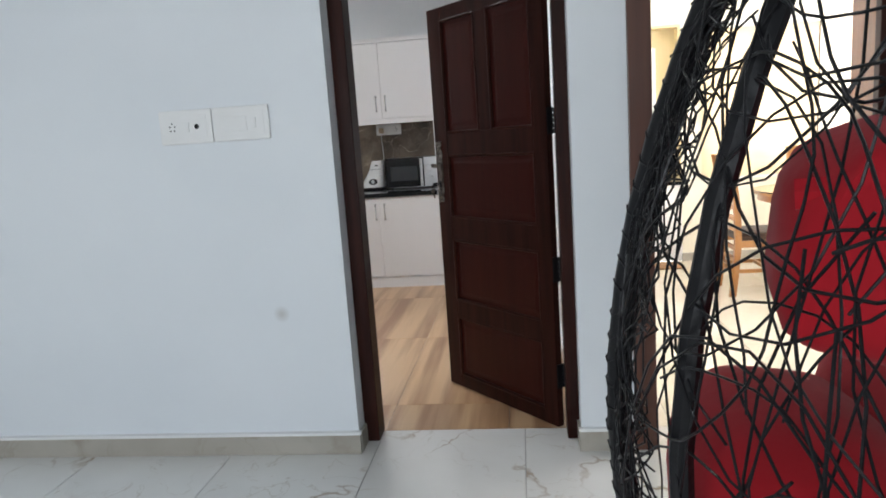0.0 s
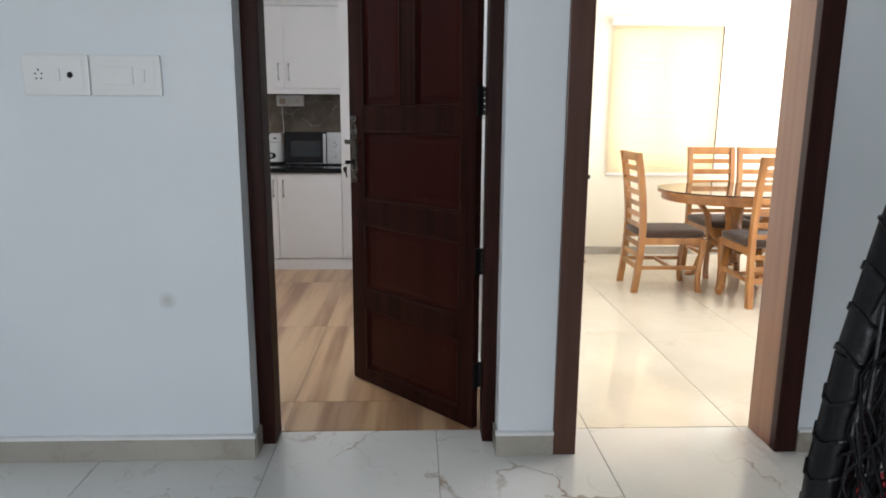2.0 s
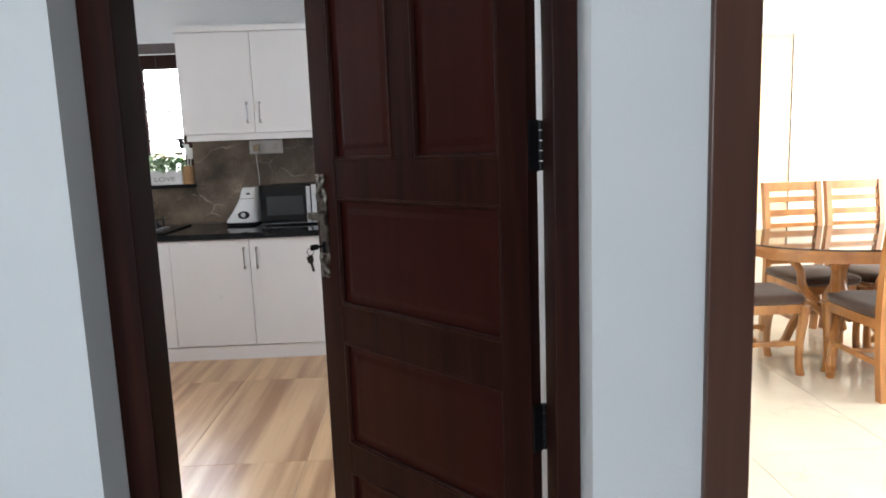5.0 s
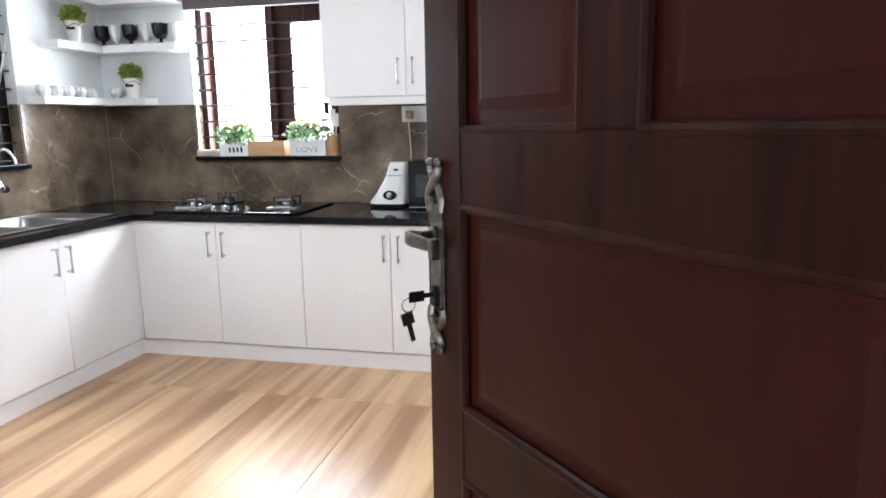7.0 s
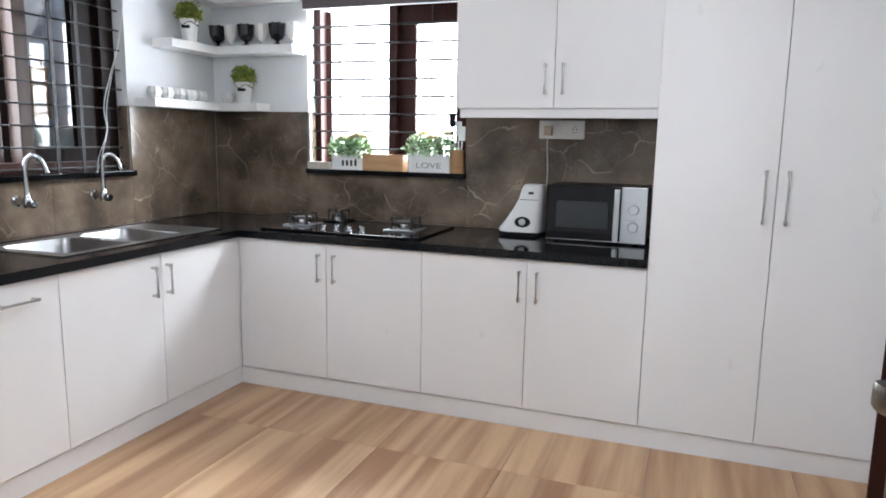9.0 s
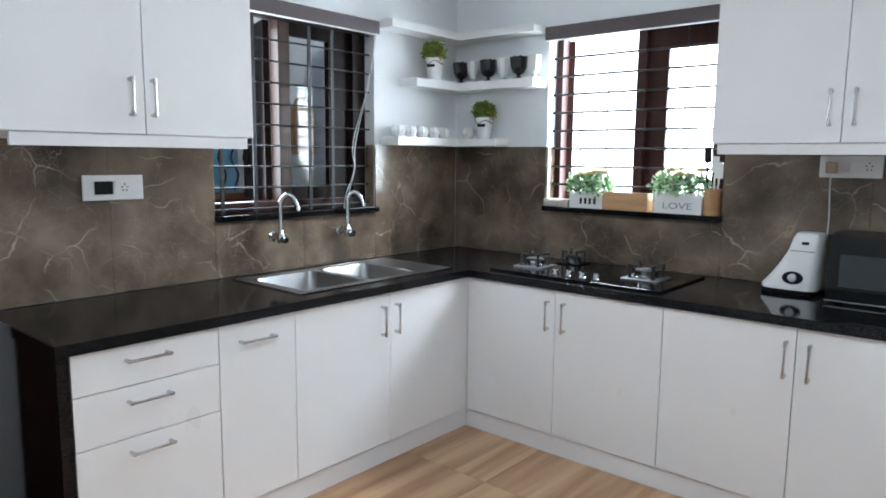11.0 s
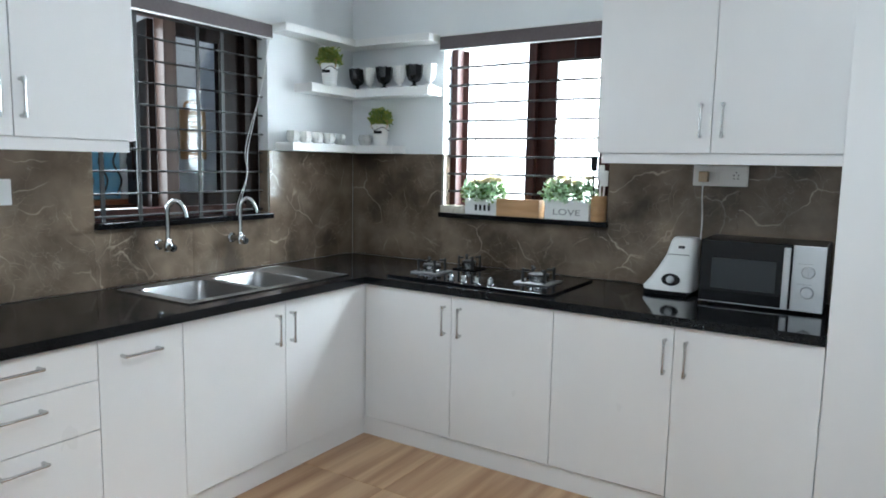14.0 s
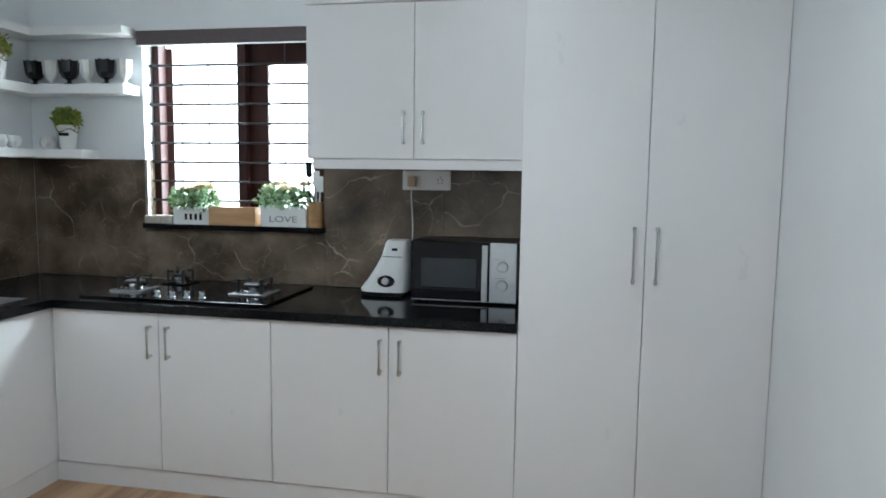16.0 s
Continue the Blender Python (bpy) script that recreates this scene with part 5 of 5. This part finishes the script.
# ---- on the back window sill ----


def planter(x0, x1, y0, y1, z, h, mats, label, flowers):
    ob = thing("planter_box", label, "planter", ((x0 + x1) / 2, (y0 + y1) / 2, z), group="planters on the sill")
    t = 0.008
    part("trough", boxes((x0, y0, z, x1, y0 + t, z + h), (x0, y1 - t, z, x1, y1, z + h), (x0, y0 + t, z, x0 + t, y1 - t, z + h), (x1 - t, y0 + t, z, x1, y1 - t, z + h), (x0 + t, y0 + t, z, x1 - t, y1 - t, z + h * 0.6)), PLASTIC, ob, "white wooden trough")
    n = int((x1 - x0) / 0.028)
    w = (x1 - x0) / n
    for k in range(n):
        part("picket", box(x0 + k * w + 0.003, y0 - 0.003, z + h - 0.004, x0 + (k + 1) * w - 0.003, y0 + t - 0.001, z + h + 0.013, 0.003), PLASTIC, ob)
    cx = (x0 + x1) / 2
    for k in range(3):
        leaf_clump((x0 + (k + 0.5) * (x1 - x0) / 3, (y0 + y1) / 2, z + h + 0.045), 0.07, 260, mats, 0.03, ob, 0.9)
    rng = random.Random(len(label))
    for k in range(flowers):
        p = (x0 + (k + 0.5) * (x1 - x0) / flowers, (y0 + y1) / 2 + rng.uniform(-0.03, 0.02), z + h + 0.11 + rng.uniform(-0.025, 0.015))
        bm = bmesh.new()
        for q in range(3):
            for m in range(7):
                a = 2 * math.pi * (m + 0.4 * q) / 7
                r = 0.042 - 0.01 * q
                c = Vector((math.cos(a), math.sin(a), 0))
                s = Vector((-math.sin(a), math.cos(a), 0)) * r * 0.5
                base, tip = Vector(p), Vector(p) + c * r + Vector((0, 0, 0.018 + 0.012 * q))
                bm.faces.new([bm.verts.new(v) for v in (base, base + c * r * 0.6 + s + Vector((0, 0, 0.004)), tip, base + c * r * 0.6 - s + Vector((0, 0, 0.004)))])
        part("flower", bm, PETAL, ob, "pale cream flower")
    return ob


planter(-2.285, -2.07, 6.95, 7.03, 1.228, 0.083, (LEAF_BACKLIT, LEAF_BACKLIT, LEAF_BACKLIT, LEAF), "white picket planter with pale cream roses on the sill", 6)
words = planter(-1.752, -1.49, 6.95, 7.03, 1.228, 0.1, (LEAF_BACKLIT, LEAF_BACKLIT, LEAF_BACKLIT, LEAF), "white picket planter with green leaves and cut-out letters", 5)
font = bpy.data.curves.new("letters", "FONT")
font.body, font.size, font.extrude, font.align_x = "LOVE", 0.048, 0.0012, "CENTER"
lettering = new("letters", font)
lettering.matrix_world = pose(-1.621, 6.9475, 1.254, 90, 0, 0) @ Matrix.Diagonal((1.45, 1.0, 1, 1))
bpy.context.view_layer.update()
flat = bpy.data.meshes.new_from_object(lettering.evaluated_get(bpy.context.evaluated_depsgraph_get()))
flat.transform(lettering.matrix_world)
flat.materials.clear()
flat.materials.append(material("grey_cut_out", (0.3, 0.3, 0.3), 0.6, second=(0.2, 0.2, 0.2), scale=30))
bpy.data.objects.remove(lettering)
letters = new("letters", flat)
letters.parent, letters.matrix_parent_inverse = words, base_of(words).inverted()
tagged(letters, "dark cut-out letters")
part("lettering_bars", boxes(*((-2.215 + 0.03 * k, 6.9485, 1.253, -2.2 + 0.03 * k, 6.95, 1.288) for k in range(4))), BLACK, bpy.data.objects["planter_box"], "dark cut-out marks")

tray = thing("wooden_box", "pale bamboo box on the window sill", "box", (-1.93, 6.98, 1.228))
part("front", box(-2.066, 6.945, 1.228, -1.79, 6.955, 1.33, 0.002), BAMBOO, tray)
part("back", box(-2.066, 7.018, 1.228, -1.79, 7.028, 1.33, 0.002), BAMBOO, tray)
part("end", box(-2.066, 6.9555, 1.228, -2.056, 7.0175, 1.33, 0.002), BAMBOO, tray)
part("end", box(-1.8, 6.9555, 1.228, -1.79, 7.0175, 1.33, 0.002), BAMBOO, tray)
part("lid", box(-2.055, 6.956, 1.318, -1.801, 7.017, 1.328, 0.001), BAMBOO, tray)

basket = thing("wicker_tray", "small white wicker tray on the window sill", "tray", (-2.38, 6.98, 1.228))
bm = bmesh.new()
for k in range(4):
    z = 1.234 + 0.011 * k
    loop = [(-2.46, 6.945, z), (-2.295, 6.945, z), (-2.295, 7.025, z), (-2.46, 7.025, z), (-2.46, 6.945, z)]
    tube(loop, 0.006, 6, bm)
part("weave", bm, WICKER, basket, smooth=True)
part("base", box(-2.455, 6.95, 1.228, -2.3, 7.02, 1.233), WICKER, basket)

holder = thing("utensil_holder", "bamboo utensil holder on the window sill", "holder", (-1.445, 6.985, 1.228))
part("cup", lathe([(0.042, 0), (0.044, 0.005), (0.044, 0.14), (0.039, 0.14), (0.038, 0.02)], 24, (-1.445, 6.985, 1.228)), BAMBOO, holder, smooth=True)
for dx, dy, h, mat, label in ((-0.024, -0.01, 0.36, BLACK, "black spatula"), (0.0, 0.01, 0.31, WHITE, "white spoon"), (0.02, -0.004, 0.28, WHITE, "white spatula")):
    ob = thing("utensil", label + " in a bamboo holder", "utensil", (-1.445 + dx, 6.985 + dy, 1.253), group="utensils in the holder")
    x, y = -1.445 + dx, 6.985 + dy
    part("stem", tube([(x, y, 1.253), (x + dx * 0.4, y, 1.228 + h - 0.08)], 0.005, 8), mat, ob, smooth=True)
    part("head", turned(box(-0.02, -0.003, 0, 0.02, 0.003, 0.085, 0.003), Matrix.Translation((x + dx * 0.4, y, 1.228 + h - 0.085))), mat, ob)

# ---- dining room ----


def dining_chair():
    """A chair that faces +x, its middle at the origin."""
    ob = thing("dining_chair", "honey-coloured wooden ladder-back chair with brown upholstered seat", "chair", (0, 0, 0), "chairs round the table")
    half = 0.215
    for s in (-1, 1):
        y = s * (half - 0.022)
        line = bend([(-0.285, y, 0.0), (-0.262, y, 0.2), (-0.245, y, 0.45), (-0.255, y, 0.7), (-0.285, y, 0.93), (-0.315, y, 1.1)], 4)
        bm = bmesh.new()
        rings = []
        for p in line:
            w = 0.024
            rings.append([bm.verts.new(p + Vector(q)) for q in ((-w, -0.019, 0), (w, -0.019, 0), (w, 0.019, 0), (-w, 0.019, 0))])
        for a, b in zip(rings, rings[1:]):
            for k in range(4):
                bm.faces.new((a[k], a[(k + 1) % 4], b[(k + 1) % 4], b[k]))
        bm.faces.new(rings[0][::-1])
        bm.faces.new(rings[-1])
        part("back_leg", bm, HONEY, ob)
        front = bend([(0.235, y, 0.0), (0.222, y, 0.07), (0.222, y, 0.2), (0.24, y, 0.34), (0.243, y, 0.43)], 4)
        part("front_leg", tube(front, 0.024, 8, radii=[0.026 - 0.006 * math.sin(math.pi * k / (len(front) - 1)) + 0.008 * k / len(front) for k in range(len(front))]), HONEY, ob, smooth=True)
        part("side_stretcher", box(-0.25, y - 0.01, 0.185, 0.222, y + 0.01, 0.215, 0.003), HONEY, ob)
        part("side_rail", box(-0.24, y - 0.012, 0.385, 0.24, y + 0.012, 0.44, 0.003), HONEY, ob)
    part("front_rail", box(0.225, -half + 0.03, 0.385, 0.25, half - 0.03, 0.44, 0.003), HONEY, ob)
    part("middle_stretcher", box(-0.012, -half + 0.03, 0.187, 0.012, half - 0.03, 0.213, 0.003), HONEY, ob)

    def back_x(z):
        rows = ((0.0, -0.285), (0.2, -0.262), (0.45, -0.245), (0.7, -0.255), (0.93, -0.285), (1.1, -0.315))
        for (z0, x0), (z1, x1) in zip(rows, rows[1:]):
            if z <= z1:
                return x0 + (x1 - x0) * (z - z0) / (z1 - z0)
        return -0.315

    for z, h in ((0.2, 0.042), (0.29, 0.034), (0.375, 0.034), (0.525, 0.034), (0.61, 0.036), (0.695, 0.036), (0.785, 0.04), (0.88, 0.045), (0.975, 0.04)):
        x = back_x(z)
        part("slat", box(x - 0.011, -half + 0.04, z - h / 2, x + 0.011, half - 0.04, z + h / 2, 0.003), HONEY, ob)
    x = back_x(1.07)
    part("crest_rail", box(x - 0.014, -half + 0.04, 1.035, x + 0.014, half - 0.04, 1.1, 0.004), HONEY, ob)
    part("seat", pillow((-0.0, 0, 0.468), (0.265, 0.215, 0.036), 0.25, n=10), FABRIC, ob, "brown upholstered seat", smooth=True)
    return ob


chair = dining_chair()
for x, y, turn in ((3.005, 5.22, 90), (3.44, 5.22, 90), (3.08, 6.1, -90), (3.54, 6.1, -90)):
    copy_thing(chair, pose(x, y, 0, 0, 0, turn))
chair.matrix_basis = pose(2.4, 5.605, 0, 0, 0, 0)

table = thing("dining_table", "oval honey-coloured wooden dining table with dark glass top", "table", (3.3, 5.63, 0))
CX, CY, TZ = 3.3, 5.63, 0.79


def oval(rx, ry, z0, z1, power=0.8, n=56):
    bm = bmesh.new()
    rings = []
    for z in (z0, z1):
        ring = []
        for k in range(n):
            a = 2 * math.pi * k / n
            c, s = math.cos(a), math.sin(a)
            ring.append(bm.verts.new((CX + rx * math.copysign(abs(c) ** power, c), CY + ry * math.copysign(abs(s) ** power, s), z)))
        rings.append(ring)
    for k in range(n):
        bm.faces.new((rings[0][k], rings[0][(k + 1) % n], rings[1][(k + 1) % n], rings[1][k]))
    bm.faces.new(rings[0][::-1])
    bm.faces.new(rings[1])
    return bm


part("apron", oval(0.9, 0.52, TZ - 0.075, TZ - 0.022), HONEY, table, smooth=True)
part("tabletop", oval(0.93, 0.55, TZ - 0.0215, TZ), HONEY, table, smooth=True)
part("glass_top", oval(0.935, 0.555, TZ + 0.0005, TZ + 0.0105), TABLE_GLASS, table, "dark glass sheet on the tabletop", smooth=True)
for px in (2.98, 3.62):
    part("pedestal", lathe([(0.04, 0.2), (0.06, 0.22), (0.05, 0.27), (0.075, 0.36), (0.08, 0.44), (0.05, 0.5), (0.042, 0.58), (0.07, 0.66), (0.09, 0.715)], 20, (px, CY, 0)), HONEY, table, "turned wooden pedestal", smooth=True)
    for a in (55, 125, 235, 305):
        c, s = math.cos(radians(a)), math.sin(radians(a))
        leg = bend([(px + c * r, CY + s * r, z) for r, z in ((0.06, 0.3), (0.16, 0.34), (0.26, 0.22), (0.33, 0.06), (0.4, 0.028))], 5)
        part("leg", tube(leg, 0.03, 8, radii=[0.036 - 0.012 * k / len(leg) for k in range(len(leg))]), HONEY, table, "curved wooden leg", smooth=True)
        arm = bend([(px + c * r, CY + s * r, z) for r, z in ((0.12, 0.36), (0.22, 0.46), (0.24, 0.56), (0.33, 0.66), (0.36, 0.714))], 5)
        part("brace", tube(arm, 0.02, 8, radii=[0.03 - 0.008 * k / len(arm) for k in range(len(arm))]), HONEY, table, "curved wooden brace", smooth=True)

win_d = thing("window_dining_back", "dining room window behind a pale banded roller blind", "window", (2.8, 7.0, 0.8), kind="structure")
for row in ((2.27, 7.0, 0.82, 2.33, 7.06, 2.22), (3.27, 7.0, 0.82, 3.33, 7.06, 2.22), (2.33, 7.0, 0.82, 3.27, 7.06, 0.88), (2.33, 7.0, 2.16, 3.27, 7.06, 2.22), (2.77, 7.0, 0.88, 2.83, 7.06, 2.16)):
    part("window_frame", box(*row, bevel=0.003), FRAME_WOOD, win_d)
zebra = thing("zebra_blind", "pale cream banded roller blind drawn down over the window", "blind", (2.8, 6.9, 0.8))
part("cassette", box(2.25, 6.86, 2.215, 3.335, 6.915, 2.285, 0.006), WHITE, zebra)
z = 0.82
while z < 2.21:
    part("band", boxes((2.262, 6.9, z, 3.322, 6.902, min(z + 0.068, 2.213))), BLIND, zebra)
    part("sheer_band", boxes((2.262, 6.904, z + 0.06, 3.322, 6.905, min(z + 0.112, 2.213))), BLIND, zebra)
    z += 0.105
part("bottom_rail", box(2.258, 6.893, 0.795, 3.326, 6.912, 0.82, 0.003), WHITE, zebra)
part("side_edge", boxes((3.322, 6.897, 0.82, 3.33, 6.908, 2.214)), FRAME_WOOD, zebra, "dark edge of the blind")

figure = thing("figurine", "small ochre figurine on the black niche sill", "figurine", (1.9, 6.98, 0.8))
part("figurine", lathe([(0.035, 0), (0.04, 0.01), (0.025, 0.03), (0.03, 0.07), (0.018, 0.1), (0.022, 0.125), (0.008, 0.15)], 14, (1.9, 6.98, 0.8)), NICHE_WOOD, figure, smooth=True)
pot_plant(1.86, 7.0, 0.8, (LEAF, LEAF_YELLOW), "small green plant in a white pot on the niche sill", 0.15, 0.06)
mat_ = thing("door_mat", "small brown woven mat on the dining room floor", "mat", (1.6, 6.6, 0.0))
part("mat", box(1.25, 6.5, 0.006, 2.0, 6.8, 0.016, 0.003), material("woven_mat", (0.35, 0.2, 0.1), 0.9, second=(0.2, 0.1, 0.05), scale=40, bump=0.4), mat_)

# ---- hanging egg chair in the hall ----
EGG = pose(1.05, 0.5, 1.27, 0, 0, 84)
RX, RY, RZ = 0.43, 0.45, 0.58
LIP = -0.01


def egg(u, v):
    """A point of the shell: u round the upright axis from the opening, v up from -90 to 90 (degrees)."""
    c = math.cos(radians(v))
    tilt = 1.0 - 0.2 * math.sin(radians(v))
    return Vector((RX * c * math.cos(radians(u)) * tilt, RY * c * math.sin(radians(u)) * tilt, RZ * math.sin(radians(v))))


swing = thing("egg_chair", "black woven rattan hanging egg chair with red cushions", "swing chair", (1.05, 0.5, 0.69))
# the opening's hoop
hoop = []
for k in range(61):
    a = radians(360 * k / 60)
    z = math.sin(a)
    rest = math.sqrt(max(0.0, 1 - (LIP / RX) ** 2))
    hoop.append((LIP + 0.03 * z * z, RY * rest * math.cos(a) * (1 - 0.2 * z * rest), RZ * rest * z))
hoop_part = part("hoop", turned(tube(hoop, 0.0105, 10), EGG), RATTAN, swing, "thick black wrapped hoop", smooth=True)
wrap = bmesh.new()
for k in range(60):
    p, q = Vector(hoop[k]), Vector(hoop[k + 1])
    along = (q - p).normalized()
    side = along.orthogonal().normalized()
    up = along.cross(side)
    for f in (0.0, 0.33, 0.66):
        c = p.lerp(q, f)
        ring = [c + 0.0109 * (math.cos(n * math.pi / 5) * side + math.sin(n * math.pi / 5) * up) + along * 0.004 * math.sin(n * 1.3 + k) for n in range(11)]
        tube(ring, 0.001, 4, wrap)
part("wrapping", turned(wrap, EGG), RATTAN, hoop_part, kind="stuff")
for u in (110, 146, 180, 214, 250):
    rib = [egg(u, v) * 0.985 for v in range(-88, 89, 8)]
    part("rib", turned(tube(rib, 0.008, 8), EGG), RATTAN, swing, "black steel rib", smooth=True)
rng = random.Random(11)
weave = bmesh.new()
made = 0
while made < 400:
    u0, v0 = rng.uniform(88, 272), math.degrees(math.asin(rng.uniform(-0.98, 0.98)))
    heading, length = rng.uniform(0, 360), rng.uniform(50, 120)
    curl = rng.choice((-1, 1)) * rng.uniform(1.2, 4.2)
    radius = rng.uniform(0.0007, 0.0011)
    out = rng.uniform(0.985, 1.015)
    line = []
    for k in range(22):
        s = length * k / 21
        bendy = heading + curl * s
        v0n = v0 + length / 21 * math.sin(radians(bendy))
        u0 += length / 21 * math.cos(radians(bendy)) / max(0.3, math.cos(radians(max(-80, min(80, v0n)))))
        v0 = max(-86, min(86, v0n))
        p = egg(u0, v0)
        if p.x > LIP:
            break
        line.append(p * (out + 0.008 * math.sin(k * 1.3 + made)))
    if len(line) > 6:
        tube(line, radius, 5, weave)
        made += 1
# dense looped edging between the hoop and the first ribs
for k in range(330):
    v = math.degrees(math.asin(rng.uniform(-0.98, 0.98)))
    sgn = rng.choice((-1, 1))
    phase, size, step = rng.uniform(0, 6.3), rng.uniform(2.5, 6.5), rng.uniform(1.2, 3.2)
    line = []
    for n in range(12):
        q = egg(sgn * (93 + size + size * math.sin(n * 0.8 + phase)), max(-86, min(86, v + step * n + 2.0 * math.cos(n * 0.8 + phase))))
        line.append(q * (1.0 + 0.012 * math.sin(n * 1.1 + k)))
    tube(line, rng.uniform(0.0006, 0.001), 5, weave)
part("woven_shell", turned(weave, EGG), RATTAN, swing, "open random weave of black rattan", kind="stuff")
# a loose end of rattan that hangs off the shell's edge
loose = bend([egg(96, -22) * 1.0, egg(92, -30) * 1.05, egg(93, -42) * 1.07, egg(98, -52) * 1.02], 6)
part("loose_end", turned(tube(loose, 0.0018, 5), EGG), RATTAN, swing, "loose end of rattan", smooth=True)
seat = bmesh.new()
for cy, wide in ((-0.18, 0.18), (0.1, 0.19)):
    pillow((-0.02, cy, -0.145 + 0.01 * cy), (0.25, wide, 0.1), 0.7, n=16, bm=seat)
part("seat_cushion", turned(seat, EGG @ Matrix.Translation((0, 0, -0.02))), RED, swing, "plump red seat cushion", smooth=True)
bolster = pillow((0, 0, 0), (0.15, 0.085, 0.08), 0.75, n=14)
part("side_cushion", turned(bolster, EGG @ Matrix.Translation((-0.03, 0.335, -0.165))), RED, swing, "red side cushion", smooth=True)
back_c = pillow((0, 0, 0), (0.07, 0.27, 0.088), 0.42, n=18)
for v in back_c.verts:
    v.co.x -= 0.5 * v.co.y ** 2 * 0.6
    v.co.z *= 1 - 0.12 * math.cos(v.co.y * 9)
back_part = part("back_cushion", turned(back_c, EGG @ Matrix.Translation((-0.06, 0.085, 0.045)) @ Matrix.Rotation(radians(-10), 4, "Y")), RED, swing, "red back cushion", smooth=True)
tie = tube(bend([(-0.1, -0.19, 0.09), (-0.15, 0.0, 0.1), (-0.155, 0.18, 0.09), (-0.11, 0.35, 0.08)], 5), 0.011, 6)
part("cushion_tie", turned(tie, EGG), RED, back_part, "red fabric tie", smooth=True)
bow = bmesh.new()
for s in (-1, 1):
    tube(bend([(-0.155, 0.05, 0.01), (-0.17, 0.05 + s * 0.05, 0.11), (-0.165, 0.05 + s * 0.075, 0.085), (-0.155, 0.05, 0.08)], 5), 0.008, 6, bow)
    tube(bend([(-0.155, 0.05, 0.01), (-0.17, 0.05 + s * 0.02, 0.01), (-0.165, 0.05 + s * 0.03, -0.07)], 5), 0.007, 6, bow)
part("bow", turned(bow, EGG), RED, back_part, "red fabric bow", smooth=True)
part("hanging_rope", tube([(1.05, 0.5, 1.83), (1.05, 0.5, CEIL - 0.04)], 0.009, 8), RATTAN, swing, "black hanging rope", smooth=True)
part("ceiling_hook", lathe([(0.045, 0.04), (0.045, 0.03), (0.012, 0.02), (0.012, 0)], 16, (1.05, 0.5, CEIL - 0.04)), NICKEL, swing, "steel ceiling hook", smooth=True)

# ---- floors, tile by tile ----


def tiled_floor(name, label, mat, x0, y0, x1, y1, xs, ys, gap, top=0.0, thick=0.012):
    """Tiles between the joints at xs and ys, cut to the room; alike tiles share one mesh."""
    floor = structure(name, boxes((x0, y0, top - 0.15, x1, y1, top - 0.0015 - 0.002)), GROUT, label, "floor")
    meshes = {}
    for xa, xb in zip(xs, xs[1:]):
        for ya, yb in zip(ys, ys[1:]):
            a, b, c, d = max(xa, x0), max(ya, y0), min(xb, x1), min(yb, y1)
            if c - a < 0.02 or d - b < 0.02:
                continue
            w, h = round(c - a, 3), round(d - b, 3)
            if (w, h) not in meshes:
                bm = box(-w / 2 + gap / 2, -h / 2 + gap / 2, -thick, w / 2 - gap / 2, h / 2 - gap / 2, 0, 0.0012, segments=1)
                data = bpy.data.meshes.new("floor_tile")
                bm.to_mesh(data)
                bm.free()
                data.materials.append(mat)
                meshes[w, h] = data
            tile = new("floor_tile", meshes[w, h])
            tile.location = ((a + c) / 2, (b + d) / 2, top)
            tile.parent = floor
            tile.matrix_parent_inverse = Matrix.Identity(4)


def steps(start, size, lo, hi):
    k0 = math.floor((lo - start) / size)
    return [start + size * k for k in range(k0, math.ceil((hi - start) / size) + 1)]


tiled_floor("floor_hall", "polished pale veined marble tile floor of the hall", TILE, -3.8, -3.0, 5.0, 3.054, steps(0.478, 0.68, -3.8, 5.0), steps(3.054, 1.36, -3.0, 3.054), 0.003)
tiled_floor("floor_dining", "polished marble tile floor of the dining room, warm light in its cream colour", WARM_LIT_TILE, 0.977, 3.056, 5.0, 6.92, steps(0.478, 0.68, 0.9, 5.0), steps(3.056, 1.36, 3.056, 6.9), 0.003)
tiled_floor("floor_kitchen", "wood-look streaked brown floor tiles of the kitchen", PLANK, -3.2, 3.056, 0.732, 6.97, steps(-0.2, 0.6, -3.2, 0.74), steps(5.77, 1.2, 3.0, 7.0), 0.002)
